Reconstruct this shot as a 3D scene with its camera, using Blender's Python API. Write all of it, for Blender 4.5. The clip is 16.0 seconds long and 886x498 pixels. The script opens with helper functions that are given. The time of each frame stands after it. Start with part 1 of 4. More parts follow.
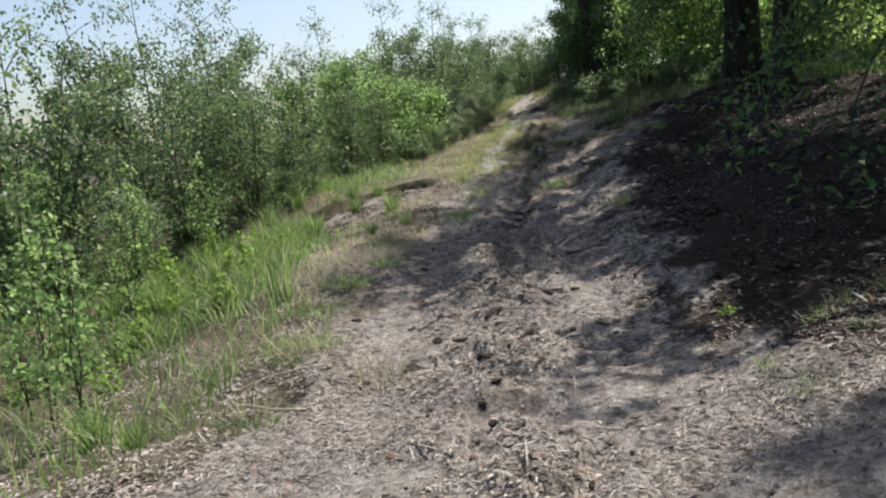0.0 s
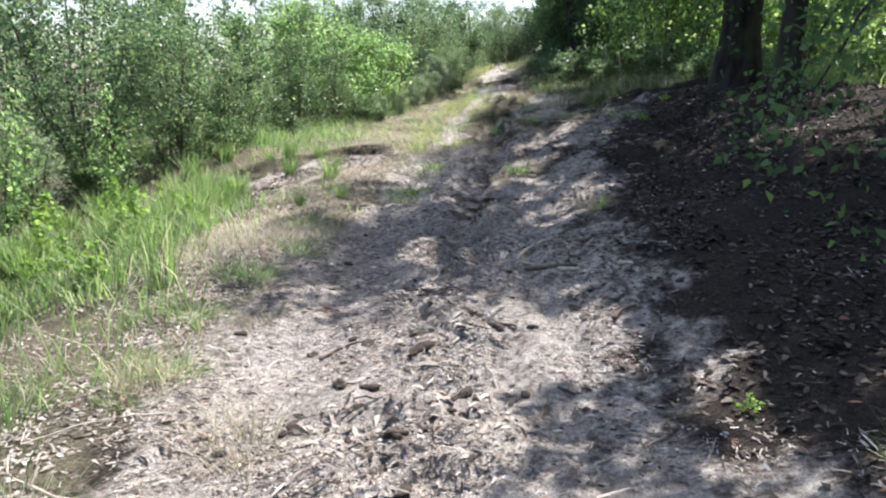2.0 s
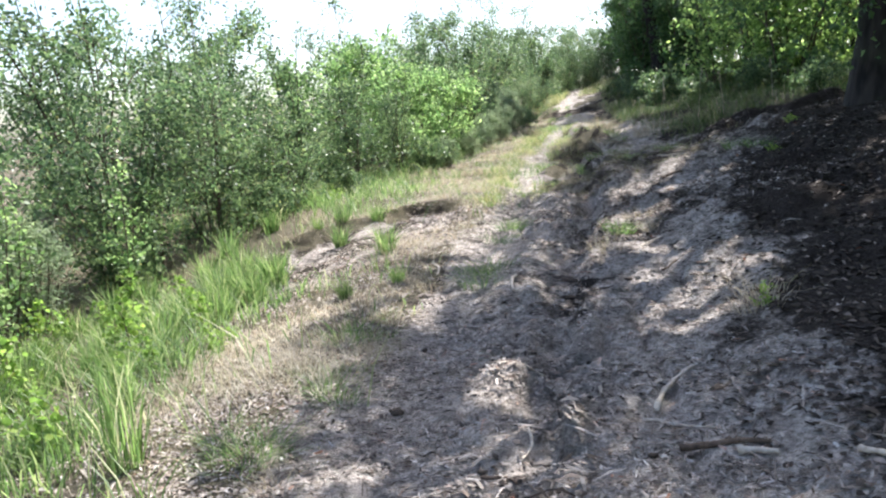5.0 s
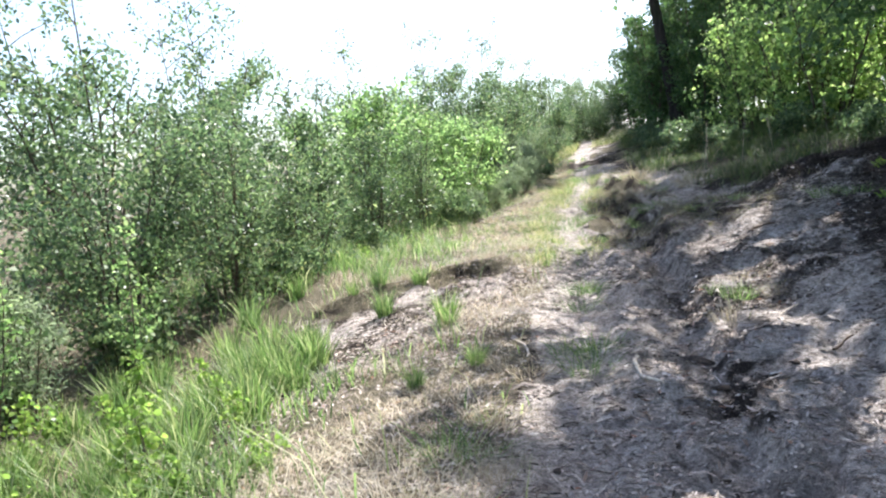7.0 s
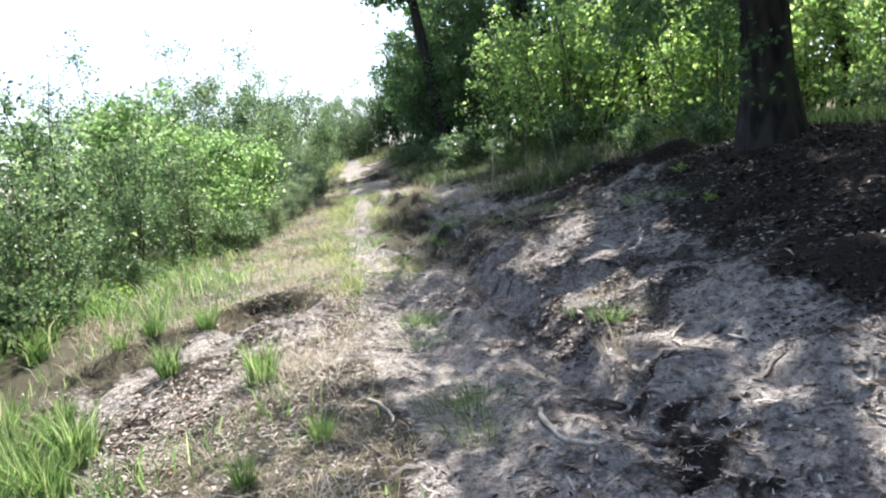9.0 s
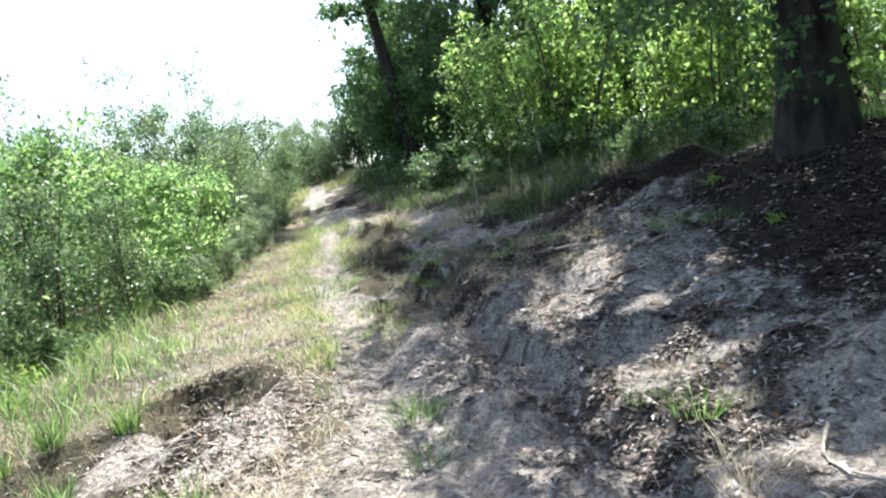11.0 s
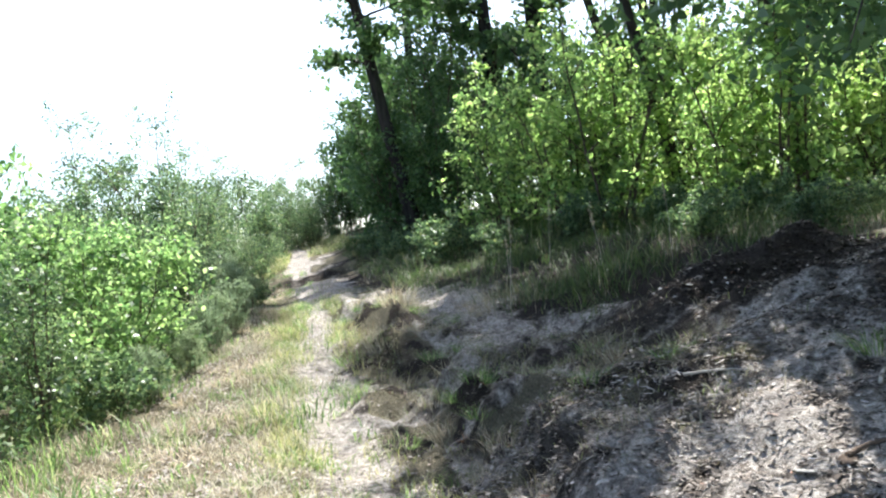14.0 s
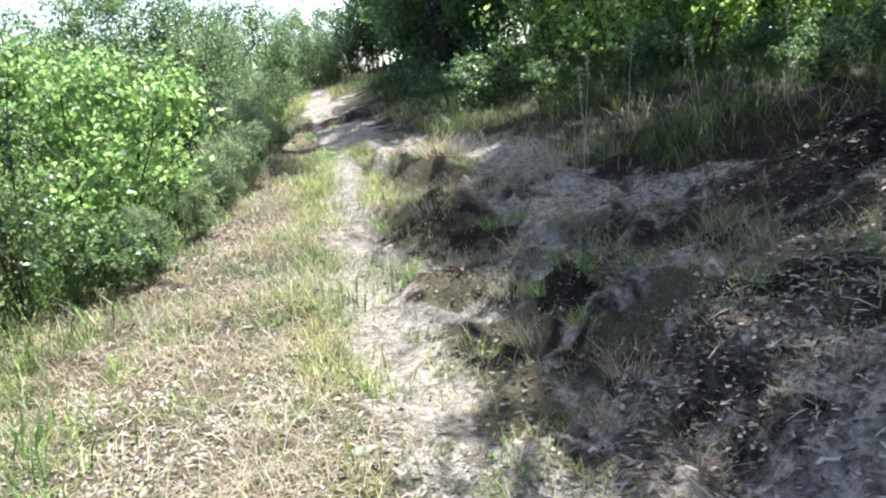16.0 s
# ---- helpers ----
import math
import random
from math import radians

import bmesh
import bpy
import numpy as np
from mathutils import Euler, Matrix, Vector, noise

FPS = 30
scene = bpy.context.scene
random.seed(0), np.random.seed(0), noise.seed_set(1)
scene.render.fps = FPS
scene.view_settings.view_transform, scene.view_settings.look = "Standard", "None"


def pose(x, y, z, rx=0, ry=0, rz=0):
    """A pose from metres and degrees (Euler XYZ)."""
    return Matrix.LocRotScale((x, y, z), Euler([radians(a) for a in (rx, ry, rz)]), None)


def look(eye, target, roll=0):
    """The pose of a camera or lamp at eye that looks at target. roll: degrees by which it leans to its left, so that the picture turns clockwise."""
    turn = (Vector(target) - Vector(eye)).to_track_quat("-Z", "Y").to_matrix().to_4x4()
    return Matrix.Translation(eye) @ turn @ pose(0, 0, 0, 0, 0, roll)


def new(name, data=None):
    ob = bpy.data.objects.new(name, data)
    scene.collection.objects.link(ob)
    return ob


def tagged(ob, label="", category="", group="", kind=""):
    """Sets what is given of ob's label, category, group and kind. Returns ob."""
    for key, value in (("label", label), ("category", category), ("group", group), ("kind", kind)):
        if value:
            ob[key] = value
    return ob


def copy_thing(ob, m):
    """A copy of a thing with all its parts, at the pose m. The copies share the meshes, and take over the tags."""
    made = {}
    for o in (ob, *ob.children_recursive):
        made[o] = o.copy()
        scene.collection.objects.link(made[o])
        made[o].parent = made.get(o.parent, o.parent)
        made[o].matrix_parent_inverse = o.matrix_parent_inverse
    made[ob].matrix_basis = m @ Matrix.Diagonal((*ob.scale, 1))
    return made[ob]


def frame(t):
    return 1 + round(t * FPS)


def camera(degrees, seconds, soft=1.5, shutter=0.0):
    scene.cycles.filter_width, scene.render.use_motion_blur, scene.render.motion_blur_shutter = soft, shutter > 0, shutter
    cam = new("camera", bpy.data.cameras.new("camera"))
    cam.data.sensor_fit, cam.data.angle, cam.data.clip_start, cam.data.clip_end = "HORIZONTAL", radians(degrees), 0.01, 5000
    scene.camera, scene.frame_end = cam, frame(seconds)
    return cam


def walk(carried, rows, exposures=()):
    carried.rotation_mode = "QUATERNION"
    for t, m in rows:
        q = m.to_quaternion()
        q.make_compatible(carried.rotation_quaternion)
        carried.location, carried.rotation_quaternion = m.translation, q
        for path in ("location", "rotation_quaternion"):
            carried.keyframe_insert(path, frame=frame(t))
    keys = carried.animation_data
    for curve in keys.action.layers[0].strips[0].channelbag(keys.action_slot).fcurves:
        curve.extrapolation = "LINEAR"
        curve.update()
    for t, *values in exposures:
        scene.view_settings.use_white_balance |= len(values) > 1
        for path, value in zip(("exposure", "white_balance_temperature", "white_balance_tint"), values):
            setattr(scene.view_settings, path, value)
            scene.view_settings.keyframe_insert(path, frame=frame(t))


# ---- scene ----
cam = camera(59.7, 16.0, soft=2.15)
PATH = [
    (0, (0.107, -1.943, 1.411), (-0.092, 0.024, 1.108), -5.4),
    (0.5, (0.129, -1.682, 1.408), (0.101, 0.299, 1.133), -2.9),
    (1, (0.145, -1.289, 1.4), (0.251, 0.656, 0.95), -1.8),
    (1.5, (0.185, -0.902, 1.421), (0.097, 1.053, 1.01), -0.7),
    (2, (0.142, -0.523, 1.429), (0.061, 1.435, 1.03), 1.4),
    (2.5, (0.1, -0.191, 1.481), (0.06, 1.776, 1.123), -0.5),
    (3, (0.14, 0.147, 1.485), (-0.081, 2.084, 1.039), 1.6),
    (3.5, (0.127, 0.404, 1.506), (-0.137, 2.329, 1.029), 1.6),
    (4, (0.028, 0.725, 1.534), (-0.12, 2.671, 1.095), 1.6),
    (4.5, (0.01, 1.027, 1.539), (-0.166, 2.993, 1.219), 0.3),
    (5, (0.035, 1.419, 1.586), (-0.256, 3.372, 1.268), -3.1),
    (5.2, (0.013, 1.55, 1.577), (-0.276, 3.499, 1.232), -3.5),
    (7.3, (-0.98, 2.763, 1.557), (-1.228, 4.74, 1.388), -4.0),
    (7.5, (-1.081, 2.888, 1.575), (-1.179, 4.873, 1.354), -2.5),
    (8, (-1.251, 3.191, 1.543), (-1.434, 5.177, 1.39), -7.2),
    (8.5, (-1.325, 3.523, 1.522), (-1.506, 5.488, 1.195), -11.6),
    (9, (-1.338, 3.878, 1.523), (-0.971, 5.837, 1.349), -5.4),
    (9.5, (-1.322, 4.205, 1.548), (-0.802, 6.134, 1.477), -5.9),
    (9.7, (-1.288, 4.389, 1.534), (-0.827, 6.332, 1.427), -7.1),
    (11.8, (-1.143, 6.205, 1.724), (-0.713, 8.152, 1.569), -9.5),
    (12, (-1.141, 6.358, 1.723), (-0.749, 8.312, 1.561), -9.7),
    (12.5, (-1.17, 6.794, 1.769), (-0.75, 8.74, 1.582), -8.8),
    (13, (-1.157, 7.318, 1.75), (-0.935, 9.296, 1.554), -7.3),
    (13.5, (-1.099, 7.754, 1.833), (-0.809, 9.725, 1.658), -6.7),
    (14, (-1.098, 8.171, 1.893), (-0.567, 10.099, 1.914), -6.7),
    (14.5, (-1.102, 8.559, 1.887), (-0.599, 10.492, 1.786), -6.6),
    (15, (-1.084, 9.042, 1.905), (-0.79, 11.005, 1.658), -8.7),
    (15.5, (-1.057, 9.384, 1.9), (-0.627, 11.321, 1.655), -8.4),
    (16, (-1.082, 9.832, 1.94), (-0.64, 11.747, 1.565), -6.0),
]
EXPOSURES = [(t, e, 6250 if t else 6600, tint) for t, e, tint in ((0.0, 0.36, 11), (1.2, 1.0, 12), (3.0, 1.3, 12), (5.0, 1.43, 13), (8.0, 1.55, 14), (9.0, 1.4, 12), (12.0, 1.58, 8), (16.0, 1.55, 8))]
walk(cam, [(t, look(eye, target, roll)) for t, eye, target, roll in PATH], EXPOSURES)

# ---- world and sun ----
SUN_EL, SUN_AZ = 60.0, 31.0  # degrees above the horizon; degrees to the right of the path's line
world = bpy.data.worlds.new("sky")
scene.world = world
world.use_nodes = True
sky = world.node_tree.nodes.new("ShaderNodeTexSky")
sky.sky_type, sky.sun_disc = "NISHITA", False
sky.sun_elevation, sky.sun_rotation = radians(SUN_EL), radians(SUN_AZ)
sky.air_density, sky.dust_density, sky.ozone_density = 1.0, 2.2, 1.0
world.node_tree.links.new(sky.outputs[0], world.node_tree.nodes["Background"].inputs[0])
world.node_tree.nodes["Background"].inputs[1].default_value = 0.135
sun_way = Vector((math.sin(radians(SUN_AZ)) * math.cos(radians(SUN_EL)), math.cos(radians(SUN_AZ)) * math.cos(radians(SUN_EL)), math.sin(radians(SUN_EL))))
sun_lamp = bpy.data.lights.new("sun", "SUN")
sun_lamp.energy, sun_lamp.angle, sun_lamp.color = 5.0, radians(0.55), (1.0, 0.96, 0.9)
new("sun", sun_lamp).matrix_world = look(sun_way * 60, (0, 0, 0))


# ---- materials ----
def material(name, rough=0.9):
    m = bpy.data.materials.new(name)
    m.use_nodes = True
    n = m.node_tree.nodes
    b = n["Principled BSDF"]
    b.inputs["Roughness"].default_value = rough
    b.inputs["Specular IOR Level"].default_value = 0.25
    return m, n, m.node_tree.links, b


def ramp(nodes, stops):
    r = nodes.new("ShaderNodeValToRGB")
    els = r.color_ramp.elements
    while len(els) < len(stops):
        els.new(0.5)
    for e, (p, c) in zip(els, stops):
        e.position, e.color = p, (*c, 1)
    return r


def noise_node(nodes, links, scale, detail=5.0, rough=0.6):
    g, t = nodes.new("ShaderNodeNewGeometry"), nodes.new("ShaderNodeTexNoise")
    t.inputs["Scale"].default_value, t.inputs["Detail"].default_value, t.inputs["Roughness"].default_value = scale, detail, rough
    links.new(g.outputs["Position"], t.inputs["Vector"])
    return t


def mix_color(nodes, links, fac, a, b, mode="MIX"):
    m = nodes.new("ShaderNodeMix")
    m.data_type, m.blend_type = "RGBA", mode
    for sock, v in ((m.inputs[0], fac), (m.inputs[6], a), (m.inputs[7], b)):
        if isinstance(v, (float, int)):
            sock.default_value = v
        elif isinstance(v, tuple):
            sock.default_value = (*v, 1)
        else:
            links.new(v, sock)
    return m.outputs[2]


def foliage(name, stops, through_light=0.45, rough=0.5, gloss=0.3, warm=(1.2, 1.35, 1.15)):
    """Leaves that let light through; each leaf has its own tint."""
    m, n, l, b = material(name, rough)
    g = n.new("ShaderNodeNewGeometry")
    r = ramp(n, stops)
    l.new(g.outputs["Random Per Island"], r.inputs[0])
    spots = noise_node(n, l, 0.9, 3)
    shade = ramp(n, [(0.3, (0.75, 0.8, 0.75)), (0.7, (1.2, 1.15, 1.0))])
    l.new(spots.outputs[0], shade.inputs[0])
    col = mix_color(n, l, 1.0, r.outputs[0], shade.outputs[0], "MULTIPLY")
    l.new(col, b.inputs["Base Color"])
    b.inputs["Specular IOR Level"].default_value = gloss
    t = n.new("ShaderNodeBsdfTranslucent")
    l.new(mix_color(n, l, 1.0, col, warm, "MULTIPLY"), t.inputs[0])
    mx = n.new("ShaderNodeMixShader")
    mx.inputs[0].default_value = through_light
    l.new(b.outputs[0], mx.inputs[1])
    l.new(t.outputs[0], mx.inputs[2])
    l.new(mx.outputs[0], n["Material Output"].inputs[0])
    return m


def bark(name, dark, light, scale=14.0):
    m, n, l, b = material(name, 0.95)
    tc, mp = n.new("ShaderNodeTexCoord"), n.new("ShaderNodeMapping")
    mp.inputs["Scale"].default_value = (1, 1, 0.22)
    l.new(tc.outputs["Object"], mp.inputs[0])
    t = n.new("ShaderNodeTexNoise")
    t.inputs["Scale"].default_value, t.inputs["Detail"].default_value = scale, 7
    l.new(mp.outputs[0], t.inputs["Vector"])
    r = ramp(n, [(0.35, dark), (0.65, light)])
    l.new(t.outputs[0], r.inputs[0])
    moss = noise_node(n, l, 2.2, 4)
    mr = ramp(n, [(0.5, (0, 0, 0)), (0.75, (0.5, 0.5, 0.5))])
    l.new(moss.outputs[0], mr.inputs[0])
    l.new(mix_color(n, l, mr.outputs[0], r.outputs[0], (0.06, 0.075, 0.035)), b.inputs["Base Color"])
    bp = n.new("ShaderNodeBump")
    bp.inputs["Strength"].default_value, bp.inputs["Distance"].default_value = 0.9, 0.03
    l.new(t.outputs[0], bp.inputs["Height"])
    l.new(bp.outputs[0], b.inputs["Normal"])
    return m


def ground_material():
    m, n, l, b = material("sandy_ground", 0.97)
    b.inputs["Specular IOR Level"].default_value = 0.1
    a = n.new("ShaderNodeAttribute")
    a.attribute_name = "cover"
    sep = n.new("ShaderNodeSeparateColor")
    l.new(a.outputs["Color"], sep.inputs[0])
    big, mid, fine = noise_node(n, l, 1.3, 4), noise_node(n, l, 9, 6, 0.7), noise_node(n, l, 70, 5, 0.75)
    sand = ramp(n, [(0.28, (0.19, 0.168, 0.152)), (0.42, (0.38, 0.35, 0.325)), (0.55, (0.54, 0.508, 0.474)), (0.75, (0.7, 0.66, 0.615))])
    l.new(mid.outputs[0], sand.inputs[0])
    grain = ramp(n, [(0.34, (0.4, 0.385, 0.37)), (0.5, (0.98, 0.97, 0.95)), (0.68, (1.25, 1.23, 1.2))])
    l.new(fine.outputs[0], grain.inputs[0])
    speck = noise_node(n, l, 150, 3, 0.8)
    specks = ramp(n, [(0.36, (0.3, 0.27, 0.24)), (0.46, (1, 1, 1)), (0.62, (1, 1, 1)), (0.72, (1.3, 1.28, 1.25))])
    l.new(speck.outputs[0], specks.inputs[0])
    sand_c = mix_color(n, l, 0.8, sand.outputs[0], grain.outputs[0], "MULTIPLY")
    sand_c = mix_color(n, l, 0.75, sand_c, specks.outputs[0], "MULTIPLY")
    crumb = noise_node(n, l, 26, 4, 0.62)
    crumbs = ramp(n, [(0.36, (0.5, 0.48, 0.46)), (0.47, (0.95, 0.94, 0.92)), (0.62, (1.16, 1.15, 1.13))])
    l.new(crumb.outputs[0], crumbs.inputs[0])
    sand_c = mix_color(n, l, 0.9, sand_c, crumbs.outputs[0], "MULTIPLY")
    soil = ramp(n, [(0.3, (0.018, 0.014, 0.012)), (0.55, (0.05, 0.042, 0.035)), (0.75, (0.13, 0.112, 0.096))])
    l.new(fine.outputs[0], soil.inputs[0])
    turf = ramp(n, [(0.3, (0.075, 0.067, 0.042)), (0.55, (0.19, 0.17, 0.118)), (0.75, (0.34, 0.305, 0.23))])
    l.new(fine.outputs[0], turf.inputs[0])

    def edge(weight):
        """A ragged border: the weight, broken up by the middle noise."""
        add, sub, mul = (n.new("ShaderNodeMath") for _ in range(3))
        add.operation, sub.operation, mul.operation = "ADD", "SUBTRACT", "MULTIPLY"
        mul.use_clamp = True
        l.new(weight, add.inputs[0])
        l.new(mid.outputs[0], add.inputs[1])
        l.new(add.outputs[0], sub.inputs[0])
        sub.inputs[1].default_value = 0.85
        l.new(sub.outputs[0], mul.inputs[0])
        mul.inputs[1].default_value = 3.2
        return mul.outputs[0]

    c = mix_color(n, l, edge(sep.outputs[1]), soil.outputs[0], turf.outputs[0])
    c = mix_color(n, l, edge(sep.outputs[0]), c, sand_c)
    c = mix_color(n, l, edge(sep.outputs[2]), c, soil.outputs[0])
    tone = ramp(n, [(0.3, (0.82, 0.82, 0.84)), (0.7, (1.12, 1.08, 1.04))])
    l.new(big.outputs[0], tone.inputs[0])
    l.new(mix_color(n, l, 1.0, c, tone.outputs[0], "MULTIPLY"), b.inputs["Base Color"])
    b1, b2, b3 = (n.new("ShaderNodeBump") for _ in range(3))
    b3.inputs["Strength"].default_value, b3.inputs["Distance"].default_value = 1.0, 0.06
    l.new(crumb.outputs[0], b3.inputs["Height"])
    l.new(b1.outputs[0], b3.inputs["Normal"])
    b1.inputs["Strength"].default_value, b1.inputs["Distance"].default_value = 0.8, 0.05
    b2.inputs["Strength"].default_value, b2.inputs["Distance"].default_value = 1.0, 0.025
    l.new(mid.outputs[0], b1.inputs["Height"])
    l.new(fine.outputs[0], b2.inputs["Height"])
    l.new(b3.outputs[0], b2.inputs["Normal"])
    l.new(b2.outputs[0], b.inputs["Normal"])
    return m


def speckled(name, stops, rough=0.9, per_island=True, scale=20.0):
    m, n, l, b = material(name, rough)
    r = ramp(n, stops)
    if per_island:
        g = n.new("ShaderNodeNewGeometry")
        l.new(g.outputs["Random Per Island"], r.inputs[0])
        t = noise_node(n, l, 60, 4)
        k = ramp(n, [(0.3, (0.7, 0.7, 0.7)), (0.7, (1.15, 1.15, 1.15))])
        l.new(t.outputs[0], k.inputs[0])
        l.new(mix_color(n, l, 1.0, r.outputs[0], k.outputs[0], "MULTIPLY"), b.inputs["Base Color"])
    else:
        t = noise_node(n, l, scale, 6)
        l.new(t.outputs[0], r.inputs[0])
        l.new(r.outputs[0], b.inputs["Base Color"])
        bp = n.new("ShaderNodeBump")
        bp.inputs["Strength"].default_value, bp.inputs["Distance"].default_value = 0.8, 0.01
        l.new(t.outputs[0], bp.inputs["Height"])
        l.new(bp.outputs[0], b.inputs["Normal"])
    return m


GROUND = ground_material()
BIRCH_LEAF = foliage("birch_leaves", [(0.0, (0.05, 0.09, 0.05)), (0.45, (0.11, 0.165, 0.088)), (0.85, (0.21, 0.28, 0.15)), (0.96, (0.28, 0.35, 0.18)), (1.0, (0.36, 0.35, 0.17))], 0.5, 0.42, 0.5)
OAK_LEAF = foliage("oak_leaves", [(0.0, (0.09, 0.165, 0.07)), (0.5, (0.21, 0.31, 0.13)), (0.85, (0.36, 0.47, 0.21)), (1.0, (0.46, 0.54, 0.3))], 0.6, 0.4, 0.6)
WILLOW_LEAF = foliage("willow_leaves", [(0.0, (0.17, 0.21, 0.15)), (0.6, (0.24, 0.29, 0.2)), (1.0, (0.32, 0.36, 0.25))], 0.55)
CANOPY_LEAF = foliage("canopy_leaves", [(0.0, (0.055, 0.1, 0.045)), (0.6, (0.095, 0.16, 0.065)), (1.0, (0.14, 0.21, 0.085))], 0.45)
WEED_LEAF = foliage("weed_leaves", [(0.0, (0.17, 0.27, 0.07)), (0.6, (0.25, 0.36, 0.095)), (1.0, (0.35, 0.42, 0.12))], 0.6)
GREEN_GRASS = foliage("green_grass", [(0.0, (0.07, 0.12, 0.045)), (0.45, (0.15, 0.235, 0.08)), (0.8, (0.25, 0.33, 0.135)), (0.92, (0.34, 0.37, 0.18)), (1.0, (0.5, 0.46, 0.33))], 0.55, 0.45, 0.4)
FRINGE = foliage("fringe_grass", [(0.0, (0.14, 0.18, 0.07)), (0.45, (0.27, 0.28, 0.12)), (0.75, (0.42, 0.37, 0.22)), (1.0, (0.52, 0.46, 0.34))], 0.45)
SHADED_GRASS = foliage("shaded_grass", [(0.0, (0.03, 0.055, 0.022)), (0.5, (0.07, 0.11, 0.04)), (0.85, (0.13, 0.17, 0.065)), (1.0, (0.24, 0.21, 0.13))], 0.45, 0.5, 0.3)
DRY_GRASS = foliage("dry_grass", [(0.0, (0.28, 0.225, 0.175)), (0.4, (0.47, 0.415, 0.345)), (0.8, (0.62, 0.575, 0.505)), (0.92, (0.4, 0.31, 0.235)), (1.0, (0.28, 0.31, 0.16))], 0.4, 0.7, 0.2, (1.08, 1.06, 1.0))
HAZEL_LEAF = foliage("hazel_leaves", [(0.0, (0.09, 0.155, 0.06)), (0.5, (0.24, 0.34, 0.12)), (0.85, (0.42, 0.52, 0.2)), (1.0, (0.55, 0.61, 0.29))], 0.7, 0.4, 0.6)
RUST_LEAF = foliage("rusty_leaves", [(0.0, (0.12, 0.05, 0.03)), (0.6, (0.26, 0.1, 0.055)), (1.0, (0.34, 0.19, 0.1))], 0.4)
TWIG_BARK = bark("twig_bark", (0.05, 0.035, 0.025), (0.16, 0.125, 0.095), 40)
TREE_BARK = bark("tree_bark", (0.012, 0.01, 0.009), (0.045, 0.038, 0.032), 10)
DARK_LITTER = speckled("dark_shaded_litter", [(0.0, (0.016, 0.012, 0.01)), (0.5, (0.036, 0.028, 0.021)), (0.9, (0.075, 0.058, 0.044)), (0.985, (0.17, 0.14, 0.115)), (1.0, (0.12, 0.055, 0.03))])
BROWN_LITTER = speckled("brown_leaves", [(0.0, (0.04, 0.03, 0.024)), (0.4, (0.09, 0.072, 0.058)), (0.75, (0.19, 0.16, 0.132)), (0.93, (0.36, 0.32, 0.275)), (0.98, (0.52, 0.48, 0.43)), (1.0, (0.26, 0.11, 0.055))])
PALE_LEAF = speckled("bleached_leaves", [(0.0, (0.2, 0.16, 0.14)), (0.4, (0.31, 0.27, 0.235)), (0.8, (0.46, 0.415, 0.37)), (0.96, (0.62, 0.58, 0.53)), (1.0, (0.34, 0.17, 0.1))], 0.75)
MATTED = foliage("matted_grass", [(0.0, (0.12, 0.108, 0.09)), (0.4, (0.24, 0.222, 0.19)), (0.65, (0.38, 0.355, 0.305)), (0.86, (0.2, 0.23, 0.11)), (1.0, (0.25, 0.29, 0.13))], 0.3, 0.8, 0.15, (1.05, 1.0, 0.85))
LITTER = speckled("dead_leaves", [(0.0, (0.12, 0.088, 0.065)), (0.25, (0.2, 0.16, 0.13)), (0.5, (0.3, 0.255, 0.21)), (0.85, (0.44, 0.39, 0.335)), (0.97, (0.56, 0.51, 0.45)), (1.0, (0.3, 0.12, 0.055))])
HOLLOW_SOIL = speckled("hollow_soil", [(0.3, (0.07, 0.058, 0.048)), (0.7, (0.24, 0.205, 0.175))], 0.97, False, 30)
CLOD = speckled("dark_clods", [(0.3, (0.022, 0.017, 0.014)), (0.7, (0.085, 0.066, 0.052))], 0.98, False, 30)
PALE_WOOD = speckled("bleached_wood", [(0.3, (0.3, 0.24, 0.18)), (0.7, (0.62, 0.56, 0.47))], 0.8, False, 30)
DARK_WOOD = speckled("rotten_wood", [(0.3, (0.05, 0.035, 0.025)), (0.7, (0.17, 0.12, 0.085))], 0.9, False, 40)
STONE = speckled("pale_rubble", [(0.3, (0.22, 0.2, 0.18)), (0.7, (0.5, 0.47, 0.43))], 0.9, False, 25)

# ---- relief of the ground ----
rng = np.random.default_rng(7)
LATTICE = rng.random((256, 256))
CY = (-200, -30, -6, -3, 0, 4, 8, 12, 14, 16, 18, 20, 23, 26, 29, 32, 36, 45, 80, 600)
CZ = (-1.0, -0.3, -0.05, 0.0, 0.08, 0.15, 0.30, 0.42, 0.50, 0.66, 0.86, 1.08, 1.38, 1.62, 2.05, 2.4, 2.65, 2.8, 3.0, 3.0)


def ease(a, b, x):
    t = np.clip((x - a) / (b - a), 0, 1)
    return t * t * (3 - 2 * t)


def lattice_noise(x, y):
    i, j = np.floor(x).astype(int), np.floor(y).astype(int)
    u, v = x - i, y - j
    u, v = u * u * (3 - 2 * u), v * v * (3 - 2 * v)
    p = lambda a, b: LATTICE[a % 256, b % 256]  # noqa: E731
    return (p(i, j) * (1 - u) + p(i + 1, j) * u) * (1 - v) + (p(i, j + 1) * (1 - u) + p(i + 1, j + 1) * u) * v - 0.5


def bumps(x, y, size, octaves=3):
    return sum(lattice_noise(x / size * 2**k + 31.7 * k, y / size * 2**k + 17.3 * k) / 1.9**k for k in range(octaves))


def path_left(y):
    return np.interp(y, (-4, 1, 4, 6, 11.5, 15, 19, 22, 26, 32), (-1.5, -1.3, -1.2, -1.1, -0.75, -0.72, -0.3, -0.05, 0.05, 0.7))


